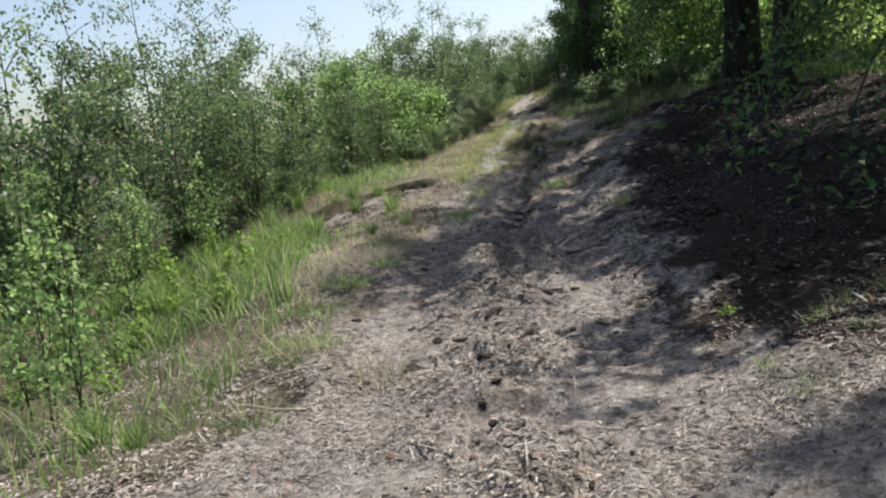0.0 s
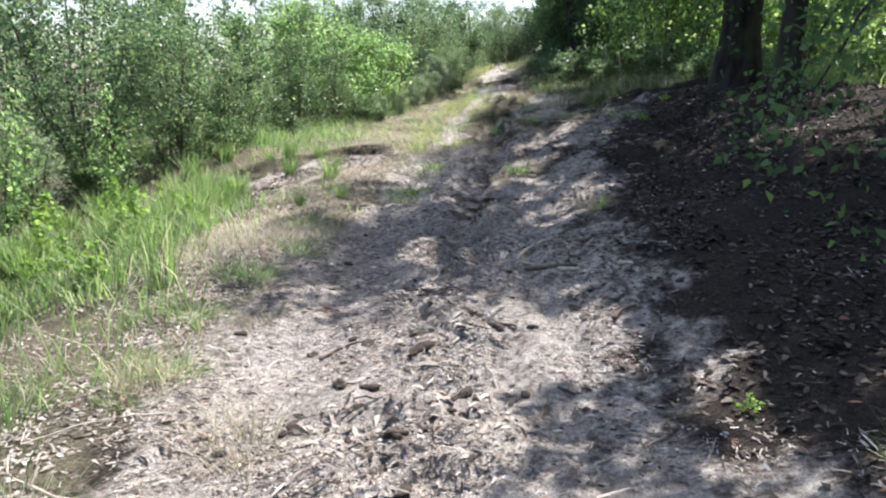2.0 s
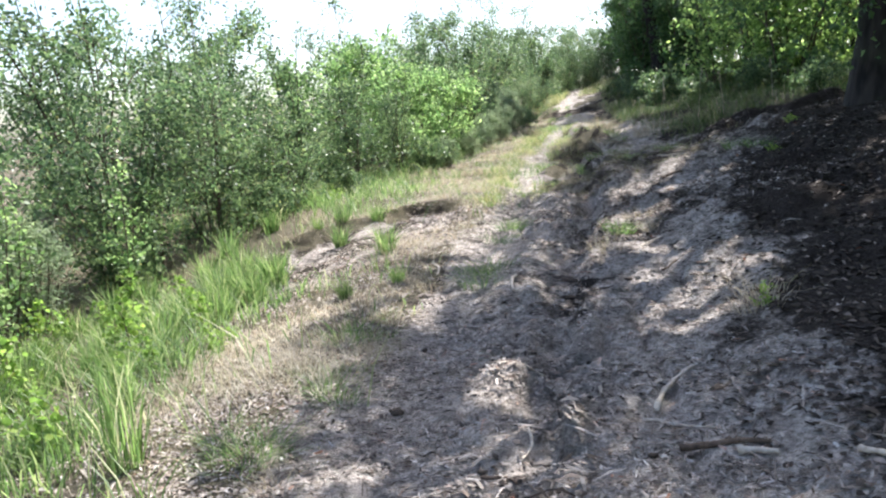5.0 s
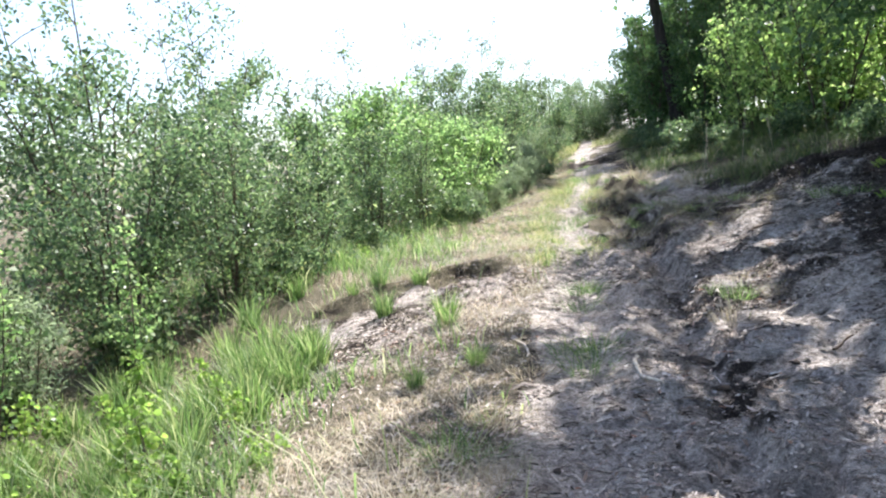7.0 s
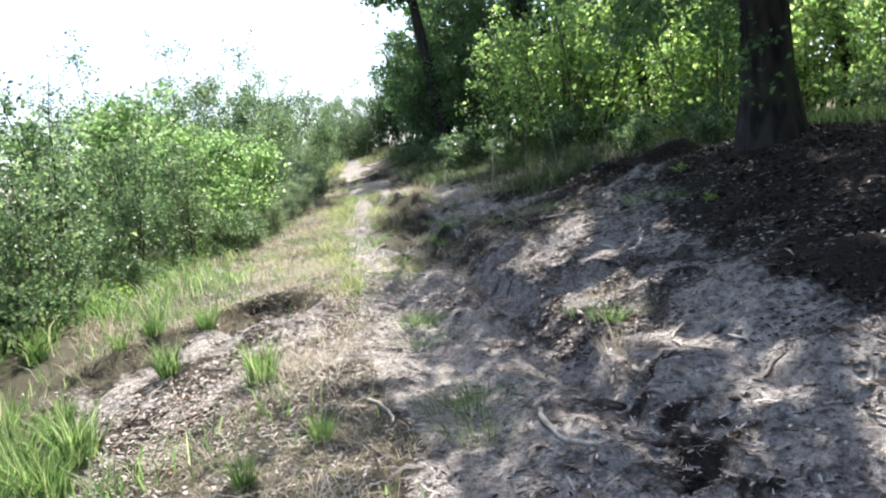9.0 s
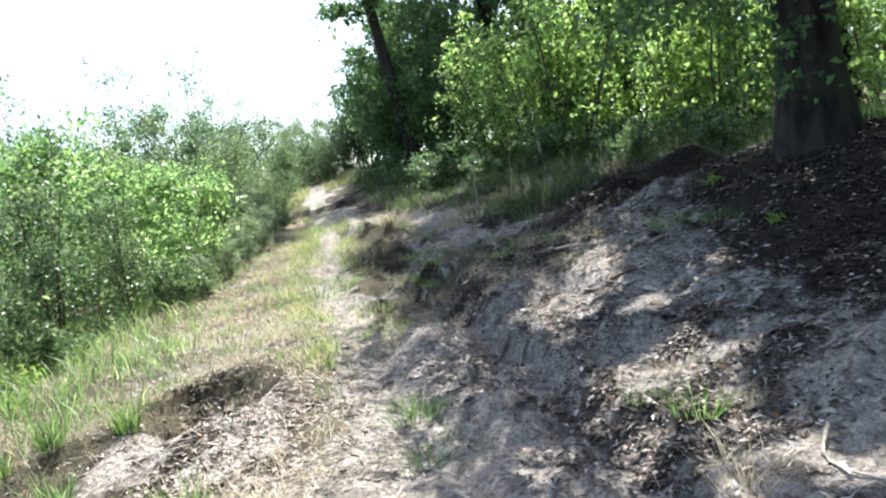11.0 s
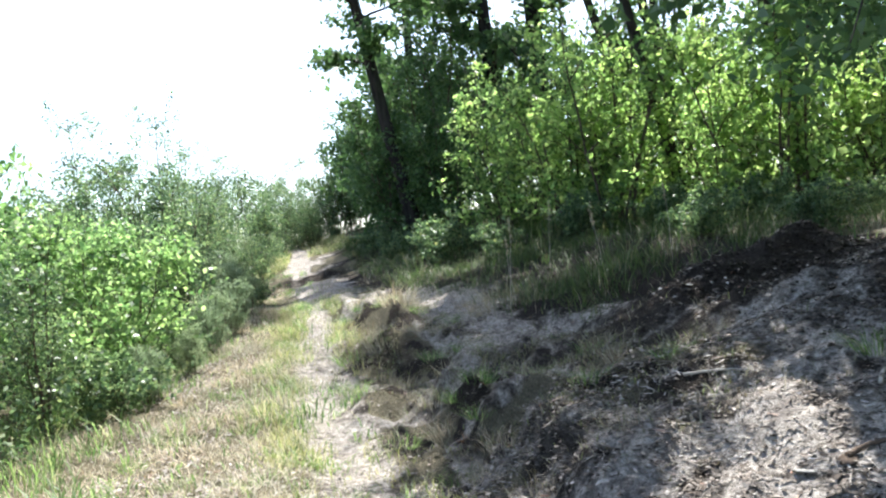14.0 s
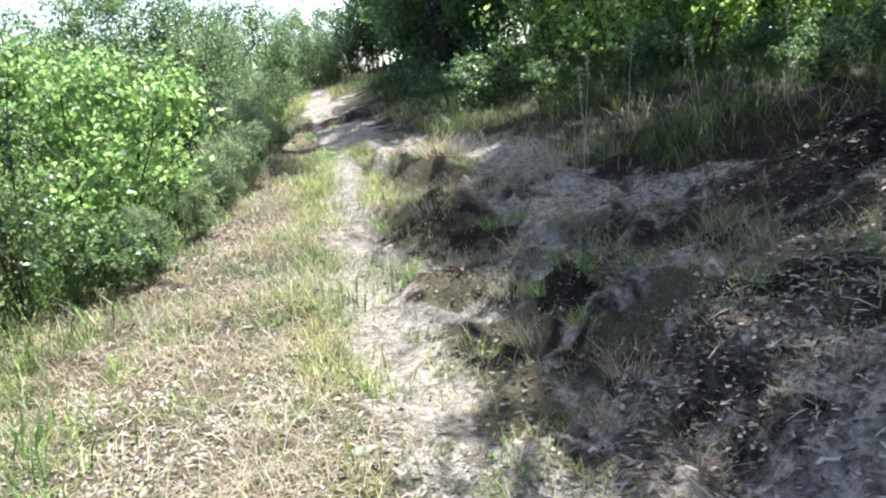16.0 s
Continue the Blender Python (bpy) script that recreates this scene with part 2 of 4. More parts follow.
def path_right(y):
    return np.interp(y, (-4, 1.3, 2.1, 4, 5.5, 8, 10, 11, 12.2, 13.5, 16, 19, 22, 26, 32), (1.7, 1.6, 0.85, 0.8, 1.05, 1.25, 1.8, 2.2, 2.45, 2.6, 2.2, 1.9, 1.3, 1.2, 1.5))


def scarp_line(x):
    """The lip of the small washed-out hollow beside the path."""
    return np.interp(x, (-3.3, -2.9, -2.3, -1.7, -1.2), (10.0, 10.35, 11.1, 11.62, 11.8))


def lip(x, y):
    """Distance in front of the ragged lip of the hollow."""
    return scarp_line(x) + 0.3 * bumps(x, y, 0.6) + 0.1 * bumps(x, y + 4, 0.17, 2) - y


def churned(x, y):
    """How much the strip along the middle is trodden up."""
    mid = np.interp(y, (-2, 3, 6, 8.8, 10.5, 12.5, 16), (0.0, 0.0, 0.0, 0.2, 0.4, 0.5, 0.9))
    return np.exp(-(((x - mid) / 0.42) ** 2)) * (1 - ease(15, 18, y))


# broad swells of the ground: rows from left to right across the path, columns along it
SWELL_X, SWELL_Y = (-3.0, -1.4, -0.5, 0.3, 1.1, 2.2), (0, 2, 4, 5.5, 7.5, 9.5, 11.5, 13.5, 16, 20, 24)
SWELL = np.array([
    (0, -0.02, -0.02, 0.01, 0.03, 0.07, 0.08, 0.09, 0.09, 0.06, 0),
    (0, -0.04, -0.05, 0.02, 0, 0.06, 0.07, 0.11, 0.14, 0.08, 0),
    (0, -0.03, -0.06, 0.04, 0.14, 0.1, 0.05, 0.11, 0.15, 0.08, 0),
    (0, 0.03, 0.14, 0.18, 0.21, 0.17, 0.08, 0.03, 0.14, 0.07, 0),
    (0, -0.1, 0.11, 0.16, 0.17, 0.16, 0.14, 0.2, 0.15, 0.04, 0),
    (0, -0.1, 0.04, 0.11, 0.13, 0.14, 0.14, 0.22, 0.17, 0.07, 0),
])


def swell(x, y):
    def cell(stops, v):
        stops = np.asarray(stops, float)
        v = np.clip(v, stops[0], stops[-1])
        n = np.clip(np.searchsorted(stops, v, side="right") - 1, 0, len(stops) - 2)
        return n, ease(stops[n], stops[n + 1], v)
    (n, u), (m, v) = cell(SWELL_X, x), cell(SWELL_Y, y)
    return (SWELL[n, m] * (1 - u) + SWELL[n + 1, m] * u) * (1 - v) + (SWELL[n, m + 1] * (1 - u) + SWELL[n + 1, m + 1] * u) * v


def height(x, y):
    x, y = np.asarray(x, float), np.asarray(y, float)
    z = np.interp(y, CY, CZ) + swell(x, y)
    bank = np.clip(x - 0.35, 0, None)
    z = z + np.where(bank < 4.2, bank * 0.28, 1.176 + (bank - 4.2) * 0.03) * (1 - 0.28 * ease(12.6, 14.0, y))
    fall = np.clip(-1.5 - x, 0, None)
    z = z - np.minimum(fall * 0.24, 0.55) * (1 - 0.8 * ease(8.5, 12, y)) - np.clip(-7 - x, 0, 40) * 0.06
    # washed-out hollow with a steep lip
    inside = ease(-3.35, -2.95, x) * (1 - ease(-1.45, -1.15, x))
    inside = inside * (1 - 0.75 * np.exp(-(((x + 2.2) / 0.2) ** 2)))
    d = lip(x, y)
    deep = 0.12 + 0.1 * ease(-2.5, -1.9, x) + 0.12 * bumps(x, y, 0.5, 2)
    z = z - inside * deep * (0.55 * ease(-0.02, 0.07, d) + 0.45 * ease(0.1, 0.3, d)) * (1 - ease(0.4, 1.3, d)) + inside * 0.05 * np.exp(-((d + 0.12) / 0.2) ** 2)
    z = z + inside * ease(0.1, 0.4, d) * (1 - ease(1.4, 2.2, d)) * 0.07 * bumps(x, y, 0.3, 3)
    # low earth bank beside the side path
    along = np.clip((x - 2.4) / 2.2, 0, 1)
    off = y - (14.3 + 0.5 * along) + 0.25 * bumps(x, y, 0.6)
    z = z + (0.26 + 0.2 * bumps(x, y, 0.5)) * np.exp(-((off / 0.42) ** 2)) * ease(2.0, 3.4, x) * (1 - ease(4.3, 5.0, x))
    # sandy step where the path climbs
    z = z + 0.16 * ease(26.0, 26.18, y + 0.1 * bumps(x, y, 0.5)) * ease(-0.4, 0.0, x) * (1 - ease(1.7, 2.4, x)) * (1 - ease(28, 31, y))
    # ruts and ridges
    near = 1 - ease(24, 40, y)
    z = z - 0.07 * np.exp(-(((x - np.interp(y, (0, 8, 12, 16), (-0.75, -0.6, -0.45, -0.35))) / 0.25) ** 2)) * near
    z = z - 0.06 * np.exp(-(((x - np.interp(y, (0, 8, 12, 18), (0.65, 0.75, 1.1, 1.5))) / 0.3) ** 2)) * near
    c = churned(x, y)
    rill = x - np.interp(y, (4, 5, 7, 8.8, 10.5, 12.5), (-0.1, -0.05, 0.12, 0.32, 0.45, 0.5)) - 0.12 * bumps(x, y, 0.7, 2)
    z = z - 0.13 * np.where(rill > 0, np.exp(-((rill / 0.1) ** 2)), np.exp(-((rill / 0.22) ** 2))) * ease(4.0, 6.0, y) * (1 - ease(11.5, 13.5, y))
    z = z + near * (0.05 * bumps(x, y, 0.9) + (0.02 + (0.1 - 0.05 * ease(6, 8, y)) * c) * bumps(x + 5, y, 0.22) - 0.05 * c * np.clip(bumps(x, y + 9, 0.16, 2) * 3 - 0.2, 0, 1) + 0.12 * bumps(x, y + 3, 3.0))
    hummock = ease(11, 13, y) * (1 - ease(20, 23, y)) * np.exp(-(((x - 0.55 - 0.03 * (y - 12)) / 0.55) ** 2))
    z = z + hummock * (0.5 * np.clip(bumps(x, y, 0.6, 3), -0.18, 1))
    rough = ease(5.0, 7.0, y) * (1 - ease(17, 20, y)) * ease(-0.5, 0.0, x) * (1 - ease(2.8, 4.0, x))
    z = z + rough * ((0.1 + 0.07 * ease(10.5, 12.5, y)) * bumps(x + 2, y, 0.5, 3) + 0.045 * bumps(x, y, 0.15, 2))
    # trodden gullies running down the path
    gully = np.abs(bumps(x * 1.9 + 0.25 * bumps(x, y, 1.5), y * 0.42 + 7, 0.62, 2))
    z = z - ease(2.2, 4.5, y) * (1 - ease(12.0, 14.0, y)) * np.exp(-(((x - 0.3) / 0.85) ** 4)) * 0.06 * np.exp(-((gully / 0.08) ** 2))
    return z


def hummocks(x, y):
    """The band of matted hummocks beside the narrow footpath."""
    off = x - path_left(y) + 0.15 * bumps(x, y, 0.6)
    return ease(11.3, 12.8, y) * (1 - ease(21, 24, y)) * np.clip(ease(0.36, 0.62, off + 0.25 * bumps(x, y, 0.25, 2)) * (1 - ease(1.5, 2.1, off - 1.0 * (1 - ease(14.8, 15.6, y)))) + 0.9 * np.exp(-(((x - 1.7) / 0.6) ** 2 + ((y - 13.3) / 0.6) ** 2)), 0, 1)


def covers(x, y):
    """Weights of sand, turf and dark soil; the soil also stands in for shade."""
    w = bumps(x, y, 1.1)
    l, r = path_left(y), path_right(y)
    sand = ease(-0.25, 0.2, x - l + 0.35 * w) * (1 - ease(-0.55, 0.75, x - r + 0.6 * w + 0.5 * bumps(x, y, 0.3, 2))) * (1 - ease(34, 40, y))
    side = np.exp(-(((y - (13.0 + 0.55 * (x - 3.0))) / 0.7) ** 2)) * ease(2.0, 2.9, x) * (1 - ease(12, 16, x))
    sand = np.clip(sand + 0.9 * side, 0, 1)
    hummock = hummocks(x, y)
    sand = sand * (1 - 0.6 * ease(11.9, 12.8, y) * (1 - ease(14.6, 15.6, y)) * ease(0.0, 0.4, x) * np.clip(0.7 + 2 * bumps(x, y, 0.5), 0, 1))
    climb = ease(24.6, 26, y) * ease(0.5, 0.66, x - l) * np.clip(0.35 + 3.2 * bumps(x * 0.6, y, 0.45) + 0.8 * ease(28.5, 30, y), 0, 1)
    sand = sand * (1 - climb) * (1 - ease(30.5, 32, y) * ease(0.4, 0.6, x - l))
    sand = sand * (1 - 0.85 * hummock * np.clip(0.65 + 2.4 * bumps(x + 3, y, 0.4), 0.1, 1))
    turf = np.clip(ease(-0.5, 0.4, l - x) + hummock * np.clip(0.55 + 2.4 * bumps(x, y, 0.3, 2), 0.08, 1) + climb + ease(30.5, 32, y) * ease(0.4, 0.6, x - l) + ease(4.6, 6.0, x + w), 0, 1)
    d = lip(x, y)
    wall = ease(-3.35, -2.95, x) * (1 - ease(-1.45, -1.15, x)) * ease(-0.03, 0.03, d) * (1 - ease(0.07, 0.28, d)) * np.clip(0.5 + 1.2 * bumps(x, y, 0.3), 0.15, 0.8)
    pit = ease(-3.4, -2.9, x) * (1 - ease(-1.2, -0.9, x)) * ease(0.1, 0.3, d) * (1 - ease(2.7, 3.7, d))
    sand, turf = np.clip(sand + pit * np.clip(0.55 + 1.4 * bumps(x, y, 0.35), 0.1, 0.9), 0, 1), turf * (1 - 0.6 * pit)
    along = np.clip((x - 2.4) / 2.2, 0, 1)
    berm = np.exp(-(((y - (14.05 + 0.5 * along)) / 0.35) ** 2)) * ease(2.0, 3.0, x) * (1 - ease(4.5, 5.0, x))
    step = np.exp(-(((y - 26.08) / 0.12) ** 2)) * ease(-0.2, 0.1, x) * (1 - ease(0.9, 1.4, x)) + 0.2 * climb * ease(0.0, 0.2, bumps(x, y, 0.35))
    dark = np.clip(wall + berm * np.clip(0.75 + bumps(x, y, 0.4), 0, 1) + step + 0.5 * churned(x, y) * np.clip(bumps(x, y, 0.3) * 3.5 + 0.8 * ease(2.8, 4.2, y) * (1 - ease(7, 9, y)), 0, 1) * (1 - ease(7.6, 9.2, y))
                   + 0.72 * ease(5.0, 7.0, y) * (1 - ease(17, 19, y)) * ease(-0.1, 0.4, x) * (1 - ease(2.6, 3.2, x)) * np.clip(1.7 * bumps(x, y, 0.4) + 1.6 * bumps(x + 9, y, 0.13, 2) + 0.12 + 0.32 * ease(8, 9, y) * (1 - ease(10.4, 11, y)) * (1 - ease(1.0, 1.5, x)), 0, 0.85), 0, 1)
    return sand, turf, dark


def spaced(stops):
    """Coordinates with a step of their own between each pair of stops."""
    out = []
    for (a, _), (b, s) in zip(stops, stops[1:]):
        out += list(np.arange(a, b - 1e-6, s))
    return np.array(out + [stops[-1][0]])


def mesh_of(name, verts, faces, mat, smooth=False):
    """A mesh from arrays of vertices and of four-cornered faces."""
    me = bpy.data.meshes.new(name)
    verts, faces = np.asarray(verts, np.float32), np.asarray(faces, np.int32)
    me.vertices.add(len(verts))
    me.vertices.foreach_set("co", verts.ravel())
    me.loops.add(faces.size)
    me.loops.foreach_set("vertex_index", faces.ravel())
    me.polygons.add(len(faces))
    me.polygons.foreach_set("loop_start", np.arange(0, faces.size, faces.shape[1], dtype=np.int32))
    if smooth:
        me.polygons.foreach_set("use_smooth", np.ones(len(faces), bool))
    me.materials.append(mat)
    me.update(calc_edges=True)
    return me


def child(name, mesh, parent, label=""):
    ob = new(name, mesh)
    ob.parent = parent
    return tagged(ob, label) if label else ob


# ---- ground ----
gx = spaced([(-400, 0), (-60, 40), (-12, 6), (-6, 0.4), (-3.4, 0.16), (-1.6, 0.06), (1.6, 0.037), (3.2, 0.06), (6, 0.12), (14, 0.5), (60, 6), (400, 40)])
gy = spaced([(-200, 0), (-20, 30), (-4, 2), (0, 0.2), (8.5, 0.037), (15, 0.055), (22, 0.1), (34, 0.16), (46, 0.8), (100, 8), (600, 60)])
X, Y = np.meshgrid(gx, gy)
Z = height(X, Y)
nx, ny = len(gx), len(gy)
i, j = np.meshgrid(np.arange(nx - 1), np.arange(ny - 1))
k = (j * nx + i).ravel()
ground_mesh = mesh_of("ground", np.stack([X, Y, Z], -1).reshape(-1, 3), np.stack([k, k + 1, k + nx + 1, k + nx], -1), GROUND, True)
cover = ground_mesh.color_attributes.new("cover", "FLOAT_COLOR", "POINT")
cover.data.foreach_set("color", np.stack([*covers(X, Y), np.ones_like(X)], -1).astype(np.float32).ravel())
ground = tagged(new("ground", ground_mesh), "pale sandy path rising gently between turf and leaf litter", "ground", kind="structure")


# ---- makers of plants ----
# sunlit ground stretches, for which crown leaves are left out: x0, x1, y0, y1
GAPS = ((-3.0, 0.42, -1.2, 3.8), (0.35, 0.8, 2.8, 3.8), (0.4, 0.95, -1.2, 1.4), (0.7, 2.2, 0.2, 1.5), (0.9, 1.35, 1.8, 2.7), (0.45, 1.2, 5.4, 7.5), (-0.5, 0.05, 5.3, 5.9), (0.2, 1.05, 7.6, 9.4), (0.6, 1.45, 10.4, 12.0), (1.1, 1.9, 9.8, 10.5), (2.3, 3.2, 11.9, 12.7), (-3.0, -0.65, 8.5, 11.8), (-1.4, -0.6, 6.7, 7.1), (-1.6, -0.1, 12.6, 17.0), (0.1, 0.8, 13.0, 13.8), (4.4, 8.5, 7.6, 14.0), (3.9, 5.8, 12.9, 14.8))


def in_gap(p):
    """Which of these points stand in the sun's way to a gap."""
    k = (p[:, 2] - 0.4) / sun_way.z
    x, y = p[:, 0] - k * sun_way.x, p[:, 1] - k * sun_way.y
    x, y = x + 0.5 * bumps(x, y, 0.8, 2), y + 0.5 * bumps(x + 40, y, 0.8, 2)
    return np.any([(x > a) & (x < b) & (y > c) & (y < d) for a, b, c, d in GAPS], axis=0) & (bumps(x, y, 0.32, 1) > -0.28)


def tube(points, radii, sides=6):
    points, radii = np.asarray(points, float), np.asarray(radii, float)
    way = np.gradient(points, axis=0)
    way /= np.linalg.norm(way, axis=1)[:, None]
    side = np.cross(way, (0.31, 0.95, 0.05))
    side /= np.linalg.norm(side, axis=1)[:, None]
    other = np.cross(way, side)
    a = np.arange(sides) * 2 * np.pi / sides
    ring = side[:, None] * np.cos(a)[None, :, None] + other[:, None] * np.sin(a)[None, :, None]
    verts = (points[:, None] + ring * radii[:, None, None]).reshape(-1, 3)
    n = len(points)
    r, s = np.meshgrid(np.arange(n - 1), np.arange(sides), indexing="ij")
    f = np.stack([r * sides + s, r * sides + (s + 1) % sides, (r + 1) * sides + (s + 1) % sides, (r + 1) * sides + s], -1).reshape(-1, 4)
    return verts, f


def joined(pieces):
    verts, faces, n = [], [], 0
    for v, f in pieces:
        verts.append(v)
        faces.append(f + n)
        n += len(v)
    return np.concatenate(verts), np.concatenate(faces)


def leaves(centres, size, gen, narrow=0.6, flat=0.6):
    """Folded leaves, pointed at both ends, one island each."""
    n = len(centres)
    size = size * gen.uniform(0.6, 1.3, n)[:, None]
    nor = gen.normal(size=(n, 3)) * (1, 1, 0.7) + (0, 0, flat)
    nor /= np.linalg.norm(nor, axis=1)[:, None]
    ax = np.cross(nor, gen.normal(size=(n, 3)))
    ax /= np.linalg.norm(ax, axis=1)[:, None]
    sd = np.cross(nor, ax)
    lift = nor * size * 0.14
    mid = centres - ax * size * 0.06
    v = np.stack([centres - ax * size * 0.5, mid + sd * size * narrow * 0.5 + lift, centres + ax * size * 0.5, mid - sd * size * narrow * 0.5 + lift], 1)
    return v.reshape(-1, 3), np.arange(4 * n).reshape(-1, 4)


def round_leaves(centres, size, gen, flat=0.8):
    """Rounded leaves, folded along the midrib, one island each."""
    n = len(centres)
    v, _ = leaves(centres, size, gen, 0.9, flat)
    v = v.reshape(n, 4, 3)
    base, right, tip, left = (v[:, k] for k in range(4))
    mid = (base + tip) * 0.5
    lower, upper = base * 0.62 + mid * 0.38 - mid, mid * 0.3 + tip * 0.7 - mid
    out = np.stack([base, right + lower * 0.75, right + upper * 0.45, tip, left + upper * 0.45, left + lower * 0.75], 1)
    f = np.array([[0, 1, 2, 3], [0, 3, 4, 5]])
    return out.reshape(-1, 3), (np.arange(n)[:, None, None] * 6 + f).reshape(-1, 4)


def curve(a, b, gen, bend=0.12, n=6):
    """A slightly crooked line from a to b."""
    t = np.linspace(0, 1, n)[:, None]
    a, b = np.asarray(a, float), np.asarray(b, float)
    d = np.linalg.norm(b - a)
    wob = np.cumsum(gen.normal(size=(n, 3)), 0) * d * bend / n
    return a + (b - a) * t + wob * np.sin(np.pi * t * 0.6) + np.array([0, 0, d * bend]) * (t * (1 - t)) * 2


def shrub(name, seed, tall, wide, stems, count, leaf, mat, label, category="shrub", narrow=0.6, low=0.12, side=7, rounded=False):
    """A many-stemmed shrub, its foot at the origin."""
    gen = np.random.default_rng(seed)
    top = tagged(new(name), label, category)
    spots = []
    for s in range(stems):
        az = gen.uniform(0, 2 * np.pi)
        reach = wide * 0.5 * gen.uniform(0.1, 0.8)
        h = tall * gen.uniform(0.55, 1.0) * (1 - 0.5 * reach / wide)
        foot = np.array([math.cos(az), math.sin(az), 0]) * gen.uniform(0.02, 0.12) * wide
        line = curve(foot - (0, 0, 0.1), (math.cos(az) * reach, math.sin(az) * reach, h), gen, 0.1, 9)
        bits = [tube(line, np.linspace(0.013, 0.003, 9) * tall / 2.6, 5)]
        spots.append(line[3:8])
        for _ in range(side):
            t = gen.uniform(low, 0.92)
            at = line[int(t * 8)]
            az2 = gen.uniform(0, 2 * np.pi)
            ln = wide * 0.42 * gen.uniform(0.4, 1.0) * (1.1 - 0.75 * t)
            br = curve(at, at + (math.cos(az2) * ln, math.sin(az2) * ln, ln * gen.uniform(0.2, 0.9)), gen, 0.15, 5)
            bits.append(tube(br, np.linspace(0.006, 0.002, 5) * tall / 2.6, 3))
            spots.append(br[1:])
            for _ in range(3):
                p = br[gen.integers(1, 5)]
                tw = curve(p, p + gen.normal(size=3) * (1, 1, 0.7) * ln * 0.33 + (0, 0, 0.06), gen, 0.1, 3)
                spots.append(tw)
        child("stem", mesh_of("stem", *joined(bits), TWIG_BARK, True), top)
    spots = np.concatenate(spots)
    clump = gen.random(len(spots)) ** 1.3 + 0.04
    pick = spots[gen.choice(len(spots), count, p=clump / clump.sum())] + gen.normal(size=(count, 3)) * 0.05 * tall / 2.0
    pick[:, 2] = np.abs(pick[:, 2])
    child("crown", mesh_of("crown", *(round_leaves(pick, leaf, gen) if rounded else leaves(pick, leaf, gen, narrow)), mat), top)
    return top


def tree(name, seed, tall, girth, lean, crown_r, crown_low, count, leaf, label, mat=CANOPY_LEAF, boughs=16, stands=None):
    """A forest tree: flared crooked trunk, limbs, and a broken crown."""
    gen = np.random.default_rng(seed)
    top = tagged(new(name), label, "tree")
    tip = np.array([lean[0] * tall, lean[1] * tall, tall])
    line = curve((0, 0, -0.25), tip, gen, 0.03, 14)
    t = np.linspace(0, 1, 14)
    rad = girth * 0.5 * ((1 - t) ** 0.8 * 0.9 + 0.08) * (1 + 0.55 * np.exp(-t * tall / 0.45))
    trunk = child("trunk", mesh_of("trunk", *tube(line, rad, 14), TREE_BARK, True), top)
    spots = [line[10:]]
    for _ in range(boughs):
        u = gen.uniform(crown_low, 0.97)
        at = line[0] + (line[-1] - line[0]) * u
        at = np.array([np.interp(u, t, line[:, c]) for c in range(3)])
        az = gen.uniform(0, 2 * np.pi)
        ln = crown_r * gen.uniform(0.5, 1.05) * (1.15 - 0.6 * (u - crown_low) / (1 - crown_low))
        br = curve(at, at + (math.cos(az) * ln, math.sin(az) * ln, ln * gen.uniform(-0.1, 0.5)), gen, 0.15, 7)
        child("limb", mesh_of("limb", *tube(br, np.linspace(0.2, 0.03, 7) * girth * 0.5, 6), TREE_BARK, True), trunk)
        spots.append(br[2:])
        for _ in range(7):
            p = br[gen.integers(2, 7)]
            tw = curve(p, p + gen.normal(size=3) * (1, 1, 0.55) * ln * 0.28, gen, 0.1, 4)
            spots.append(tw)
    spots = np.concatenate(spots)
    clump = gen.random(len(spots)) ** 1.6
    pick = spots[gen.choice(len(spots), count, p=clump / clump.sum())] + gen.normal(size=(count, 3)) * (0.19, 0.19, 0.12)
    if stands:
        pick = pick[~in_gap(pick + (*stands, float(height(*stands))))]
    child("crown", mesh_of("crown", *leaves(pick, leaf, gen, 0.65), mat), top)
    return top


def blades(x, y, tall, wide, gen, bend=0.4):
    """Grass blades on the ground, each a bent tapering strip."""
    n = len(x)
    base = np.stack([x, y, height(x, y) - 0.015], -1)
    az = gen.uniform(0, 2 * np.pi, n)
    out = np.stack([np.cos(az), np.sin(az), np.zeros(n)], -1)
    side = np.stack([-np.sin(az), np.cos(az), np.zeros(n)], -1) * (wide * 0.5)[:, None]
    b = (bend * gen.uniform(0.2, 1.4, n) * tall)[:, None]
    up = np.array([0, 0, 1.0]) * tall[:, None]
    m, t = base + up * 0.55 + out * b * 0.3, base + up * (1 - 0.12 * bend) + out * b
    v = np.stack([base - side, base + side, m - side * 0.8, m + side * 0.8, t - side * 0.12, t + side * 0.12], 1)
    f = np.array([[0, 1, 3, 2], [2, 3, 5, 4]])
    return v.reshape(-1, 3), (np.arange(n)[:, None, None] * 6 + f).reshape(-1, 4)


def place(ob, x, y, turn=0.0, size=1.0, sink=0.03, lean=(0, 0)):
    return pose(x, y, float(height(x, y)) - sink, lean[0], lean[1], turn) @ Matrix.Diagonal((size, size, size, 1))


def sow(gen, n, x0, x1, y0, y1, weight):
    x, y = gen.uniform(x0, x1, n), gen.uniform(y0, y1, n)
    keep = gen.random(n) < weight(x, y)
    return x[keep], y[keep]

# ---- thicket beside the path ----
def spread(kinds, spots, group):
    """Puts the first of each kind at its first spot and copies of it at the others."""
    used = set()
    for kind, x, y, turn, size in spots:
        ob = kinds[kind]
        m = place(ob, x, y, turn, size)
        if kind in used:
            copy_thing(ob, m)
        else:
            ob.matrix_basis = m
            tagged(ob, group=group)
            used.add(kind)


